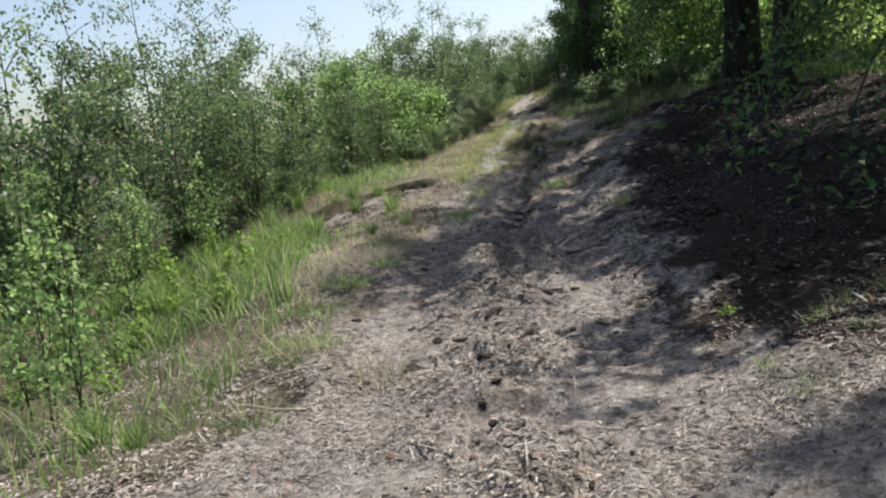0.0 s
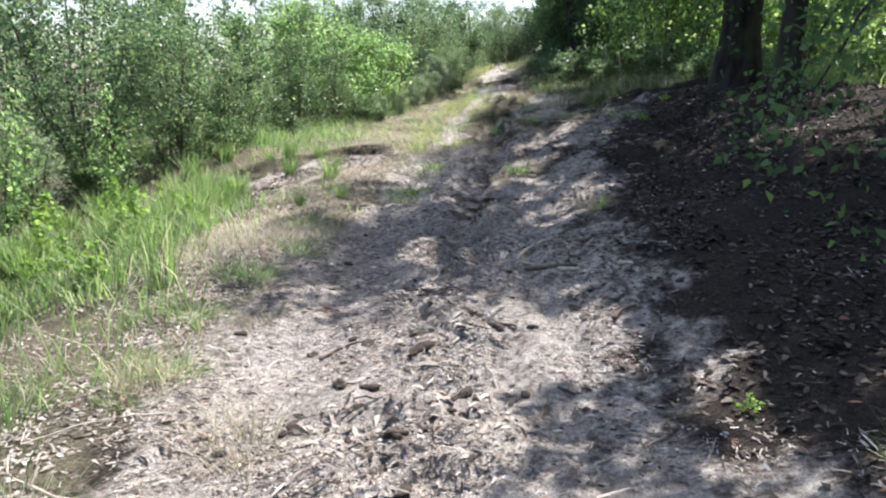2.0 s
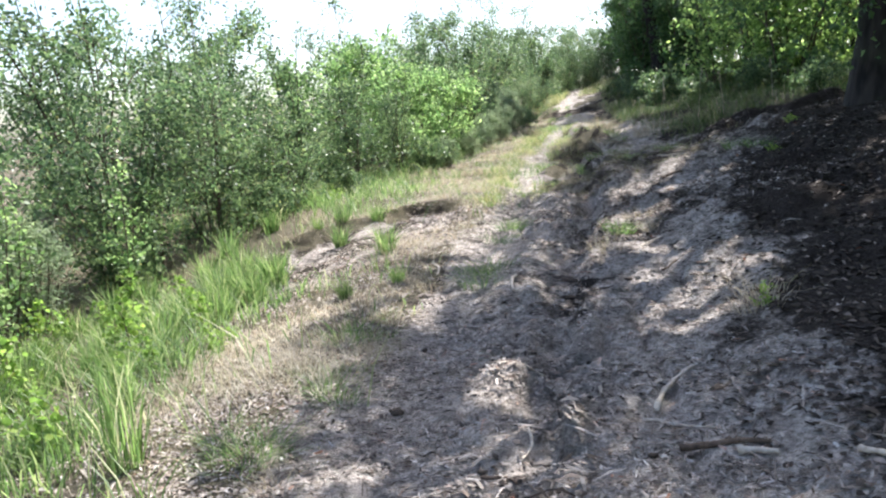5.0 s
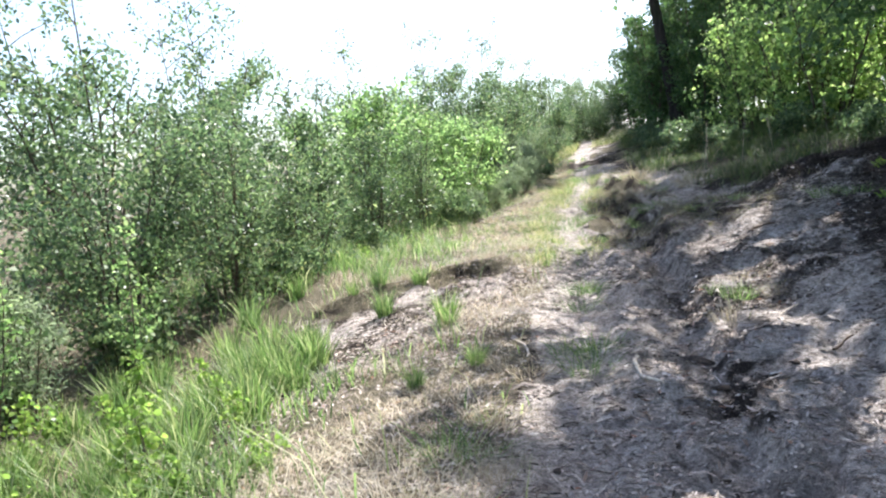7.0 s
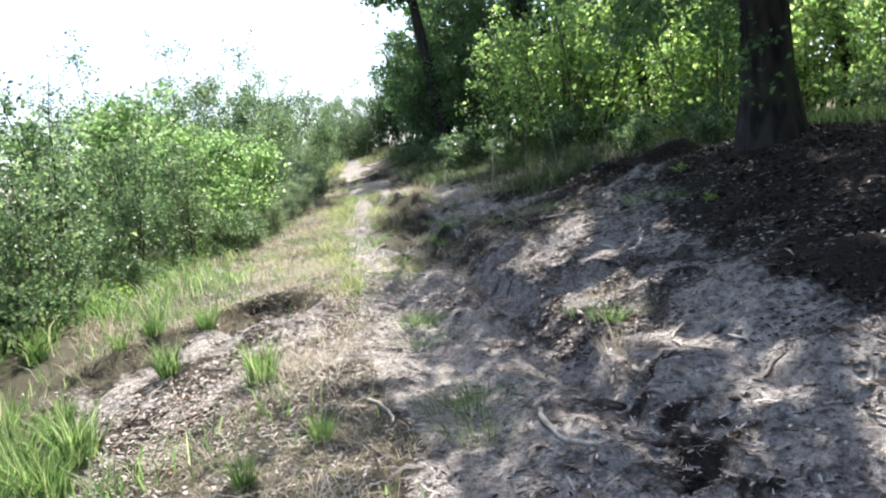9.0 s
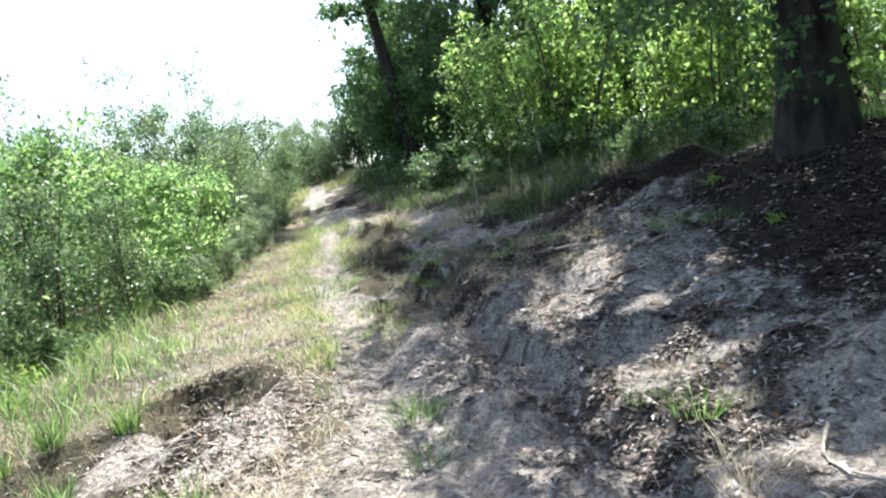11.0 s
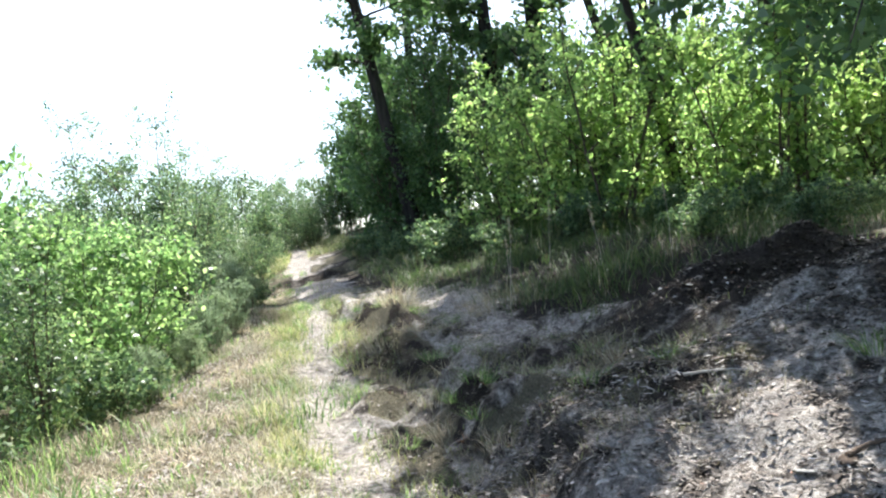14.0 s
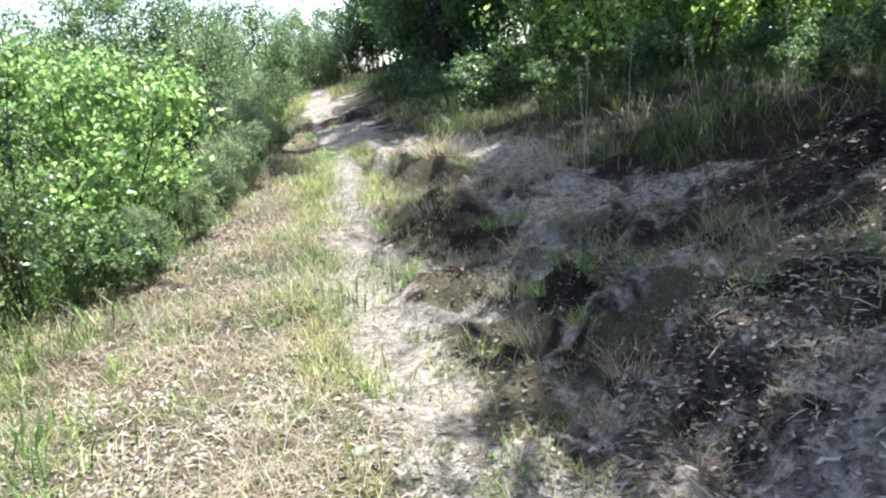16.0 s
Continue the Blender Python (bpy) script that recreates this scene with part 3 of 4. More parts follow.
birch_a = shrub("birch_shrub", 11, 4.2, 2.9, 7, 6200, 0.072, BIRCH_LEAF, "dense young birch shrub with small dark green leaves", low=0.03, side=10)
birch_b = shrub("birch_shrub", 12, 3.8, 3.0, 8, 6200, 0.074, BIRCH_LEAF, "bushy young birch with thin dark stems and small leaves", low=0.03, side=9)
birch_c = shrub("birch_shrub", 13, 4.9, 2.2, 5, 3600, 0.1, BIRCH_LEAF, "slender upright birch shrub with sparse top twigs")
oak_a = shrub("oak_shrub", 14, 3.3, 3.0, 7, 6500, 0.088, OAK_LEAF, "young oak shrub with broad bright green sunlit leaves", low=0.03, side=9)
willow_a = shrub("willow_shrub", 15, 2.8, 1.8, 11, 5000, 0.088, WILLOW_LEAF, "grey-green willow shrub with narrow upright leaves", narrow=0.28, low=0.2)

gen = np.random.default_rng(21)
border = lambda y: np.interp(y, (2, 4, 7, 10, 12, 14, 16.3, 18, 20, 22, 24, 28, 34, 44), (-5.0, -5.1, -5.1, -4.4, -3.7, -3.35, -2.4, -2.0, -1.35, -0.95, -0.6, -0.15, 0.5, 1.6))  # noqa: E731
spots = []
for row, (step, back) in enumerate(((1.3, 0.0), (1.8, 1.7), (3.0, 3.9))):
    y = 5.4 + 0.5 * row
    while y < 41:
        size = gen.uniform(0.72, 1.2) * (0.8, 1.05, 1.15)[row]
        x = float(border(y)) - back - 0.6 * size + gen.uniform(-0.25, 0.25)
        kind = gen.choice(["a", "b", "c", "o", "w"], p=[0.36, 0.32, 0.14, 0.12, 0.06])
        if 15.0 < y < 19.5 and row < 2:
            kind = gen.choice(["o", "a", "w"], p=[0.34, 0.38, 0.28])
        if 19.5 <= y < 27 and row < 2:
            kind = gen.choice(["w", "b", "c"], p=[0.5, 0.35, 0.15])
        spots.append((kind, x, y, gen.uniform(0, 360), size * (1.25 if kind == "w" and row else 1.0)))
        y += step * gen.uniform(0.85, 1.25) * (1.0 if y < 26 else 1.35)
spots += [("b", -5.7, 14.6, 40, 1.15), ("a", -6.9, 15.5, 10, 1.12), ("c", -7.8, 9.5, 200, 0.9), ("w", -2.0, 16.6, 50, 0.5), ("w", -1.7, 17.7, 200, 0.5), ("w", -1.45, 18.8, 90, 0.64), ("w", -1.2, 19.8, 120, 0.68), ("w", -0.95, 21.4, 10, 0.75), ("w", -0.3, 33.4, 60, 0.9), ("b", 0.5, 34.6, 20, 0.9), ("a", 1.3, 35.2, 140, 0.85), ("b", 2.1, 35.4, 260, 0.8), ("b", 1.6, 34.0, 30, 0.75), ("a", 2.5, 34.4, 80, 0.8), ("c", -4.6, 27.7, 90, 1.05), ("c", -7.4, 4.6, 10, 0.8), ("b", 0.9, 36.2, 0, 0.8), ("w", 1.9, 36.8, 50, 1.1), ("a", 2.8, 36.4, 90, 0.8), ("b", 0.2, 38.2, 130, 0.95), ("a", 1.7, 39.0, 170, 1.0), ("w", 0.1, 35.4, 200, 0.9), ("c", -4.0, 50.0, 0, 1.5), ("a", -1.5, 52.0, 60, 1.6), ("c", 0.8, 49.0, 120, 1.4), ("a", -7.5, 50.0, 90, 1.5)]
spread({"a": birch_a, "b": birch_b, "c": birch_c, "o": oak_a, "w": willow_a}, spots, "shrubs of the thicket")

# ---- wood on the bank ----
trees = [
    tree("oak_tree", 31, 12.5, 0.6, (0.02, 0.03), 3.0, 0.2, 7000, 0.2, "stout dark oak trunk with flared foot on the bank", stands=(4.1, 11.9)),
    tree("oak_tree", 32, 11.0, 0.3, (0.02, 0.0), 2.1, 0.36, 4600, 0.19, "slim dark straight trunk standing on the bank", stands=(3.97, 9.6)),
    tree("pine_tree", 33, 14.0, 0.38, (-0.17, 0.02), 2.2, 0.25, 5000, 0.19, "dark leaning trunk among bright green undergrowth"),
]
trees.append(tree("oak_tree", 34, 11.0, 0.26, (-0.35, -0.2), 2.5, 0.58, 4200, 0.19, "slender leaning oak, added for its shade on the path"))
trees.append(tree("oak_tree", 35, 12.5, 0.6, (0.02, 0.03), 3.2, 0.2, 6500, 0.22, "stout dark oak that fills out the wood and its shade"))
trees[4].matrix_basis = place(trees[4], 7.2, 7.0, 160, 1.05)
trees[3].matrix_basis = place(trees[3], 8.4, 22.0)
trees[0].matrix_basis = place(trees[0], 4.1, 11.9)
trees[1].matrix_basis = place(trees[1], 3.97, 9.6)
trees[2].matrix_basis = place(trees[2], 3.5, 27.0)
for n, x, y, turn, size in ((4, 7.4, 30.6, 60, 1.0), (3, 7.2, 20.7, 0, 0.92), (3, 9.0, 24.4, -10, 1.05), (1, 11.4, 10.4, 40, 1.2), (1, 16.5, 15.5, 300, 1.25), (4, 9.0, 3.6, 70, 1.0), (3, 9.6, 20.2, 0, 0.95), (3, 10.4, 21.2, 0, 1.0), (3, 11.0, 19.0, 6, 1.0), (4, 10.8, 7.6, 200, 1.0), (4, 6.6, 2.0, 300, 0.95), (4, 13.5, 13.0, 70, 1.0), (4, 8.4, 6.4, 10, 1.0), (4, 12.5, 4.5, 260, 1.0), (4, 9.5, 0.5, 130, 1.1),
                            (4, 17.5, 20.0, 300, 1.1), (4, 14.0, 9.0, 30, 1.0), (4, 9.0, 31.0, 200, 1.1), (1, 12.0, 29.0, 10, 1.2), (4, 15.0, 24.0, 90, 1.1), (4, 6.2, 36.0, 40, 0.9),
                            (4, 5.6, -2.2, 15, 0.95), (4, 6.0, -6.0, 105, 1.0), (4, 9.5, -4.0, 215, 1.1), (4, 5.2, -10.0, 300, 1.0), (4, 9.0, -9.5, 40, 1.0)):
    copy_thing(trees[n], place(trees[n], x, y, turn, size))

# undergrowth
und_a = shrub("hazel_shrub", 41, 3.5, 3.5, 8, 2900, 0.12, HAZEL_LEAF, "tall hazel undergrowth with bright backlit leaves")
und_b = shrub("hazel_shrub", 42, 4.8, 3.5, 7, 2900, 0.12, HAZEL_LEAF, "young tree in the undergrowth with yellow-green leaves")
und_d = shrub("young_oak", 44, 4.6, 3.3, 7, 3600, 0.12, CANOPY_LEAF, "young oak with dark green leaves, coloured darker for shade")
und_c = shrub("bramble_shrub", 43, 1.5, 2.2, 8, 2800, 0.085, BIRCH_LEAF, "low bramble thicket with dark green leaves")
spots = []
for x, y in ((4.7, 23.0), (5.1, 21.8), (6.2, 21.0), (7.3, 20.0), (8.4, 19.3), (9.6, 18.6), (10.8, 18.0), (2.9, 27.6), (3.9, 30.0), (4.4, 32.5), (5.8, 24.0), (7.4, 23.0), (9.0, 21.5), (10.8, 20.5), (12.5, 19.5), (4.4, 26.0), (6.2, 27.0), (8.4, 26.0), (10.4, 24.5),
             (6.9, 10.6), (7.4, 9.4), (7.6, 13.6), (8.8, 14.6), (10.2, 13.0), (9.6, 11.4), (11.5, 15.0), (8.6, 8.2), (10.4, 9.2), (9.0, 5.5), (3.6, 36.0), (5.5, 38.0), (8.0, 36.0)):
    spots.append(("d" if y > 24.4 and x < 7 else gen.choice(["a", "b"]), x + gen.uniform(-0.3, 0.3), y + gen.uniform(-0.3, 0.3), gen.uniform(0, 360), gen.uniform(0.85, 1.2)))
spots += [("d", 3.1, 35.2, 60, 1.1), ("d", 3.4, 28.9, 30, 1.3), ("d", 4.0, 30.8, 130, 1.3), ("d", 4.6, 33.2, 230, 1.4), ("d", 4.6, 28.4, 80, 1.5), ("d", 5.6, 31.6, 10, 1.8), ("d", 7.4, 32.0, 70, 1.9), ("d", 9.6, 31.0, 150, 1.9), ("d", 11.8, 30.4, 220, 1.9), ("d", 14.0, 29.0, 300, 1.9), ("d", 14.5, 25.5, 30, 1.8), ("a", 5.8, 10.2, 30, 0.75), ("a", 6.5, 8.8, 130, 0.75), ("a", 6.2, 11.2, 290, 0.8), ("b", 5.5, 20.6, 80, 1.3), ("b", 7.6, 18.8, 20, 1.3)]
for x, y in ((2.7, 22.4), (3.0, 23.8), (3.2, 25.4), (2.6, 26.4), (3.4, 21.1), (4.6, 20.0), (5.6, 19.0), (6.6, 18.0), (7.7, 17.0), (2.5, 25.0), (2.4, 27.4), (5.0, 17.0), (5.8, 16.0), (6.6, 13.2)):
    spots.append(("c", x, y, gen.uniform(0, 360), gen.uniform(0.6, 0.9)))
for y in np.arange(7.0, 25, 2.3):
    spots.append(("c", float(border(y)) + gen.uniform(-0.3, 0.15), float(y), gen.uniform(0, 360), gen.uniform(0.45, 0.8)))
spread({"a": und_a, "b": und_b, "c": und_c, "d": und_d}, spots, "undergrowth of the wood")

# ---- saplings and sprouts in the grass ----
sapling = shrub("birch_sapling", 51, 1.75, 0.75, 2, 480, 0.05, OAK_LEAF, "thin young birch sapling with sparse small leaves", "sapling")
sprout = shrub("aspen_sprout", 52, 1.05, 0.6, 3, 85, 0.052, WEED_LEAF, "aspen sprout with round yellow-green sunlit leaves", "sapling", low=0.35, side=5, rounded=True)
weed = shrub("leafy_weed", 53, 0.5, 0.6, 5, 110, 0.05, WEED_LEAF, "low leafy green weed in the grass", "weed", low=0.3, side=4, rounded=True)
spots = [("s", x, y, t, k) for x, y, t, k in ((-2.74, 2.46, 0, 0.95), (-3.1, 2.76, 120, 1.05), (-3.6, 3.3, 200, 1.0), (-3.9, 4.2, 60, 1.15), (-4.6, 5.0, 300, 1.2), (-4.4, 6.6, 20, 1.1), (-4.9, 7.6, 80, 1.25), (-3.9, 5.5, 150, 0.95), (-5.0, 3.6, 10, 1.2), (-4.4, 8.8, 110, 1.2), (-4.6, 10.0, 210, 1.1))]
spots += [("p", x, y, t, k) for x, y, t, k in ((-2.88, 6.3, 0, 0.8), (-2.6, 6.0, 80, 0.6), (-3.3, 6.6, 160, 0.9), (-2.75, 6.9, 220, 0.7), (-3.7, 6.0, 300, 1.0), (-3.2, 5.6, 40, 0.65), (-3.8, 7.4, 100, 0.9), (-3.0, 7.5, 10, 0.7), (-3.4, 8.1, 70, 0.8), (-4.2, 8.3, 190, 1.0), (-4.4, 7.2, 250, 1.0))]
spots += [("w", float(gen.uniform(-4.6, -2.3)), float(gen.uniform(3, 8)), float(gen.uniform(0, 360)), float(gen.uniform(0.6, 1.2))) for _ in range(20)]
spots += [("w", x, y, t, k) for x, y, t, k in ((-3.2, 14.3, 0, 0.8), (-3.3, 12.9, 180, 0.8), (1.19, 2.25, 30, 0.28), (1.15, 5.75, 30, 0.35), (1.2, 5.9, 130, 0.3), (3.1, 12.2, 0, 0.45), (2.4, 10.4, 60, 0.4))]
spread({"s": sapling, "p": sprout, "w": weed}, spots, "saplings and weeds in the grass")

# ---- single tufts of grass ----
def tuft(name, seed, count, tall, wide, spread_r, mat, label, bend=0.5):
    g = np.random.default_rng(seed)
    a, r = g.uniform(0, 2 * np.pi, count), spread_r * np.sqrt(g.random(count))
    x, y = r * np.cos(a), r * np.sin(a)
    v, f = blades(x, y, tall * g.uniform(0.5, 1.15, count), np.full(count, wide), g, bend)
    v = v.reshape(-1, 6, 3)
    v[:, :, 2] -= height(x, y)[:, None]
    v[:, 2:, :2] += np.stack([x, y], -1)[:, None] * np.array([0.5, 0.5, 1.3, 1.3])[None, :, None]
    top = tagged(new(name), label, "grass tuft")
    for k in range(3):
        some = v[k::3]
        child("clump", mesh_of("clump", some.reshape(-1, 3), f[: 2 * len(some)], mat), top)
    return top


tufts = {
    "g": tuft("grass_tuft", 61, 150, 0.42, 0.010, 0.09, GREEN_GRASS, "fresh green grass tuft with long arching blades"),
    "r": tuft("reed_tuft", 64, 54, 0.66, 0.011, 0.09, GREEN_GRASS, "tall bright green reed grass tuft beside the path", 0.4),
    "u": tuft("rusty_plant", 65, 30, 0.14, 0.014, 0.08, RUST_LEAF, "small withered plant with rusty red leaves", 1.6),
    "y": tuft("grass_tuft", 62, 100, 0.2, 0.006, 0.13, GREEN_GRASS, "short yellow-green grass tuft beside the path", 1.1),
    "d": tuft("dry_tuft", 63, 80, 0.22, 0.004, 0.14, DRY_GRASS, "withered straw-coloured grass tuft on the sand", 1.0),
}
spots = [("r", -2.04, 4.66, 0, 0.95), ("r", -2.5, 5.4, 20, 0.8), ("g", -1.66, 8.92, 30, 0.85), ("g", -2.36, 9.75, 200, 0.9), ("g", -2.2, 10.95, 90, 0.8), ("g", -1.7, 7.45, 10, 0.6), ("g", -1.32, 7.78, 140, 0.55), ("y", -0.58, 7.4, 60, 1.0), ("g", -3.1, 9.75, 60, 0.6),
         ("g", -3.5, 12.6, 50, 1.3), ("g", -3.3, 8.6, 0, 1.2), ("g", -2.9, 8.3, 120, 1.1), ("g", -3.7, 9.2, 240, 1.3), ("g", -3.2, 7.7, 30, 1.2), ("g", -1.9, 1.6, 10, 0.6), ("g", -2.3, 1.9, 10, 0.9),
         ("u", -0.8, 4.05, 0, 0.6), ("u", -0.62, 3.75, 60, 0.45), ("u", 0.37, 13.49, 0, 0.8), ("g", -3.5, 9.0, 50, 1.0), ("g", -3.9, 10.2, 150, 1.2), ("g", -3.0, 8.0, 200, 1.2), ("g", -3.6, 10.9, 20, 1.0), ("g", -3.4, 9.4, 90, 1.2), ("g", -2.8, 7.4, 160, 1.2), ("y", -1.33, 6.22, 0, 1.1), ("y", -0.71, 7.8, 40, 0.7), ("y", -0.52, 9.36, 90, 1.0), ("y", -0.46, 9.95, 140, 1.0), ("y", -0.5, 7.75, 200, 1.0), ("y", -0.42, 10.2, 10, 0.9), ("y", -1.35, 4.6, 0, 0.9), ("y", -1.55, 3.9, 60, 0.9), ("y", -1.5, 2.9, 120, 0.8), ("y", -1.8, 2.5, 200, 1.0), ("y", -1.2, 5.3, 10, 0.9),
         ("y", 1.81, 14.25, 30, 0.9), ("y", 1.31, 14.3, 70, 0.8), ("y", 1.66, 12.8, 100, 0.7), ("y", 0.71, 14.1, 10, 0.9), ("y", 0.58, 9.05, 50, 0.6), ("y", -0.1, 15.6, 50, 0.9), ("y", 0.05, 16.8, 90, 1.0), ("y", 0.2, 18.2, 20, 1.0), ("y", 2.5, 11.2, 0, 1.0), ("y", 2.3, 11.7, 70, 0.9),
         ("d", -0.8, 2.32, 0, 1.1), ("d", -0.72, 2.2, 90, 0.9), ("d", 1.12, 5.68, 40, 0.8), ("d", 1.2, 5.85, 130, 0.9), ("d", 0.46, 8.1, 60, 0.9), ("y", 0.64, 8.7, 20, 0.8), ("d", 0.84, 9.2, 10, 0.7), ("d", 0.93, 8.65, 70, 0.7), ("d", 1.05, 18.6, 0, 1.5), ("d", 1.25, 19.1, 90, 1.5), ("d", 0.8, 17.6, 30, 1.2), ("d", 1.9, 17.2, 60, 1.4), ("d", 2.2, 17.6, 20, 1.5), ("d", 2.5, 17.0, 80, 1.4), ("d", 0.4, 16.6, 10, 1.0), ("d", 0.9, 15.6, 50, 1.0), ("d", 0.35, 13.8, 10, 0.8), ("d", 1.0, 13.4, 120, 0.8)]
for k in np.linspace(0, 1, 9):
    px = -3.1 + 1.9 * k
    spots.append((gen.choice(["y", "d", "g"]), px, float(scarp_line(px)) + gen.uniform(0.08, 0.25), gen.uniform(0, 360), gen.uniform(0.55, 0.85)))
for _ in range(60):
    py = gen.uniform(12.2, 19.5)
    spots.append((gen.choice(["y", "d", "d"]), 0.6 + 0.04 * (py - 12) + gen.normal(0, 0.55), py, gen.uniform(0, 360), gen.uniform(0.45, 1.0)))
for _ in range(14):
    py = gen.uniform(2.6, 8.2)
    spots.append((gen.choice(["y", "d", "d"]), float(path_left(py)) - 0.1 + gen.normal(0, 0.12), py, gen.uniform(0, 360), gen.uniform(0.5, 0.85)))
for _ in range(44):
    py = gen.uniform(1.4, 5.8)
    spots.append((gen.choice(["y", "y", "d"]), float(path_left(py)) + 0.05 - abs(gen.normal(0, 0.65)), py, gen.uniform(0, 360), gen.uniform(0.35, 0.8)))
for _ in range(26):
    spots.append(("g", gen.uniform(-4.6, -2.7), gen.uniform(5.6, 8.8), gen.uniform(0, 360), gen.uniform(0.8, 1.3)))
for _ in range(12):
    spots.append((gen.choice(["y", "d"]), gen.uniform(1.1, 2.3), gen.uniform(0.8, 1.9), gen.uniform(0, 360), gen.uniform(0.3, 0.55)))
for _ in range(44):
    py = gen.uniform(11.8, 20)
    spots.append((gen.choice(["y", "d", "d"]), float(path_left(py)) - 0.15 - abs(gen.normal(0, 0.8)), py, gen.uniform(0, 360), gen.uniform(0.5, 0.95)))
spread(tufts, spots, "tufts of grass")

# ---- grass ----
def clumpy(x, y, size=0.7, cut=0.0):
    return np.clip(0.55 + 2.0 * (bumps(x, y, size, 2) - cut), 0.15, 1)


def in_pit(x, y, reach):
    d = scarp_line(x) - y
    return ease(-0.05, 0.1, d) * (1 - ease(reach, reach + 0.9, d)) * ease(-3.4, -3.0, x) * (1 - ease(-1.2, -0.9, x))


def green_weight(x, y):
    l = path_left(y)
    lush = ease(0.95, 1.75, l - x) * ease(4.3, 6.0, y + 0.5 * (l - x)) * (1 - ease(7.6, 9.0, y - 0.8 * ease(1.4, 2.2, l - x)))
    verge = ease(0.2, 0.6, l - x) * 0.13
    rim = np.exp(-(((x - l + 0.05) / 0.22) ** 2)) * (0.03 + 0.8 * ease(10, 13, y)) * np.clip(0.3 + 2.5 * bumps(x, y, 0.5), 0, 1)
    rim = rim + 0.5 * np.exp(-(((x - l - 0.5) / 0.14) ** 2)) * ease(11.5, 13, y) * np.clip(0.3 + 2.5 * bumps(x, y, 0.4), 0, 1)
    far = ease(0.9, 1.6, l - x) * ease(10.5, 12, y) * (1 - ease(21, 24, y)) * 0.28
    return np.clip(lush + rim + far + verge, 0, 1) * np.clip(0.45 + 1.8 * bumps(x, y, 0.8, 2) + 2.2 * bumps(x, y, 0.2, 1), 0.05, 1) * (1 - 0.97 * in_pit(x, y, 2.6))


def dry_weight(x, y):
    l = path_left(y)
    strip = ease(-0.22, 0.3, l - x) * (1 - ease(1.1, 1.9, l - x - 0.9 * ease(9.5, 11.5, y))) * ease(4.2, 5.5, y) + 0.04 * ease(0.1, 0.5, l - x)
    return np.clip(strip, 0, 1) * clumpy(x, y, 0.55) * (1 - 0.9 * in_pit(x, y, 1.7))


def hummock_weight(x, y):
    return np.clip(hummocks(x, y) + 0.1 * ease(11.5, 13, y) * ease(0.05, 0.3, x - path_left(y)) * (1 - ease(2.2, 2.8, x)), 0, 1) * np.clip(0.22 + 3.0 * bumps(x, y, 0.4, 2), 0.04, 1)


def meadow(name, n, area, weight, tall, wide, mat, label, bend, flat=False):
    x, y = sow(gen, n, *area, weight)
    h = tall * gen.uniform(0.4, 1.25, len(x)) * (1 - 0.6 * ease(9.5, 12, y) * (1 - 0.75 * ease(1.0, 1.7, path_left(y) - x)) if flat else 1) * (0.6 + 1.0 * np.clip(bumps(x, y, 1.1) + 0.4, 0, 1))
    v, f = blades(x, y, h, wide * (1 + 0.03 * np.clip(y, 0, 30)), gen, bend)
    tagged(new(name, mesh_of(name, v, f, mat)), label, "grass", kind="stuff")


meadow("green_grass", 250000, (-7.5, 0.6, 1.0, 27), green_weight, 0.28, 0.008, GREEN_GRASS, "lush green grass at the foot of the thicket", 1.1, True)
meadow("dry_grass", 105000, (-3.4, 0.3, 1.5, 26), dry_weight, 0.1, 0.0042, DRY_GRASS, "straw-coloured dry grass along the path", 2.1)
meadow("matted_grass", 58000, (-0.8, 2.8, 10.6, 25), hummock_weight, 0.085, 0.0055, MATTED, "grey matted dead grass on low hummocks", 1.3)
meadow("shade_grass", 46000, (1.6, 10, 14.6, 30), lambda x, y: ease(14.8, 15.5, y - 0.12 * (x - 3)) * ease(0, 0.6, x - path_right(y) + 0.3) * clumpy(x, y), 0.32, 0.0055, SHADED_GRASS, "tall green grass at the wood's edge, coloured dark for shade", 1.7)
meadow("shade_straw", 1800, (1.4, 7, 14.6, 26), lambda x, y: ease(14.7, 15.4, y - 0.12 * (x - 3)) * ease(0, 0.6, x - path_right(y) + 0.4) * clumpy(x, y, 0.9), 0.3, 0.0035, DRY_GRASS, "dry straw among the shaded grass", 1.2)
meadow("fringe_grass", 46000, (-1.4, 0.9, 10.6, 24), lambda x, y: ease(10.8, 12.3, y) * (1 - ease(21, 24, y)) * np.clip(0.3 + 2.2 * bumps(x, y, 0.45), 0.02, 1) * np.clip(np.exp(-(((x - path_left(y) + 0.12) / 0.2) ** 2)) + 0.7 * np.exp(-(((x - path_left(y) - 0.58) / 0.13) ** 2)), 0, 1), 0.14, 0.005, FRINGE, "yellow-green grass fringing the trodden footpath", 1.2)
meadow("crest_grass", 9000, (-0.6, 2.4, 27.5, 35), lambda x, y: ease(28.5, 30, y) * ease(0.45, 0.65, x - path_left(y)) * clumpy(x, y) + 0.8 * (1 - ease(-0.15, 0.05, x - path_left(y))), 0.22, 0.008, FRINGE, "yellow-green grass on the crest of the path", 1.0)
meadow("bank_grass", 22000, (4.5, 9, 6, 14.5), lambda x, y: ease(4.7, 5.2, x) * clumpy(x, y), 0.2, 0.01, GREEN_GRASS, "sunlit grass on top of the bank", 0.8)


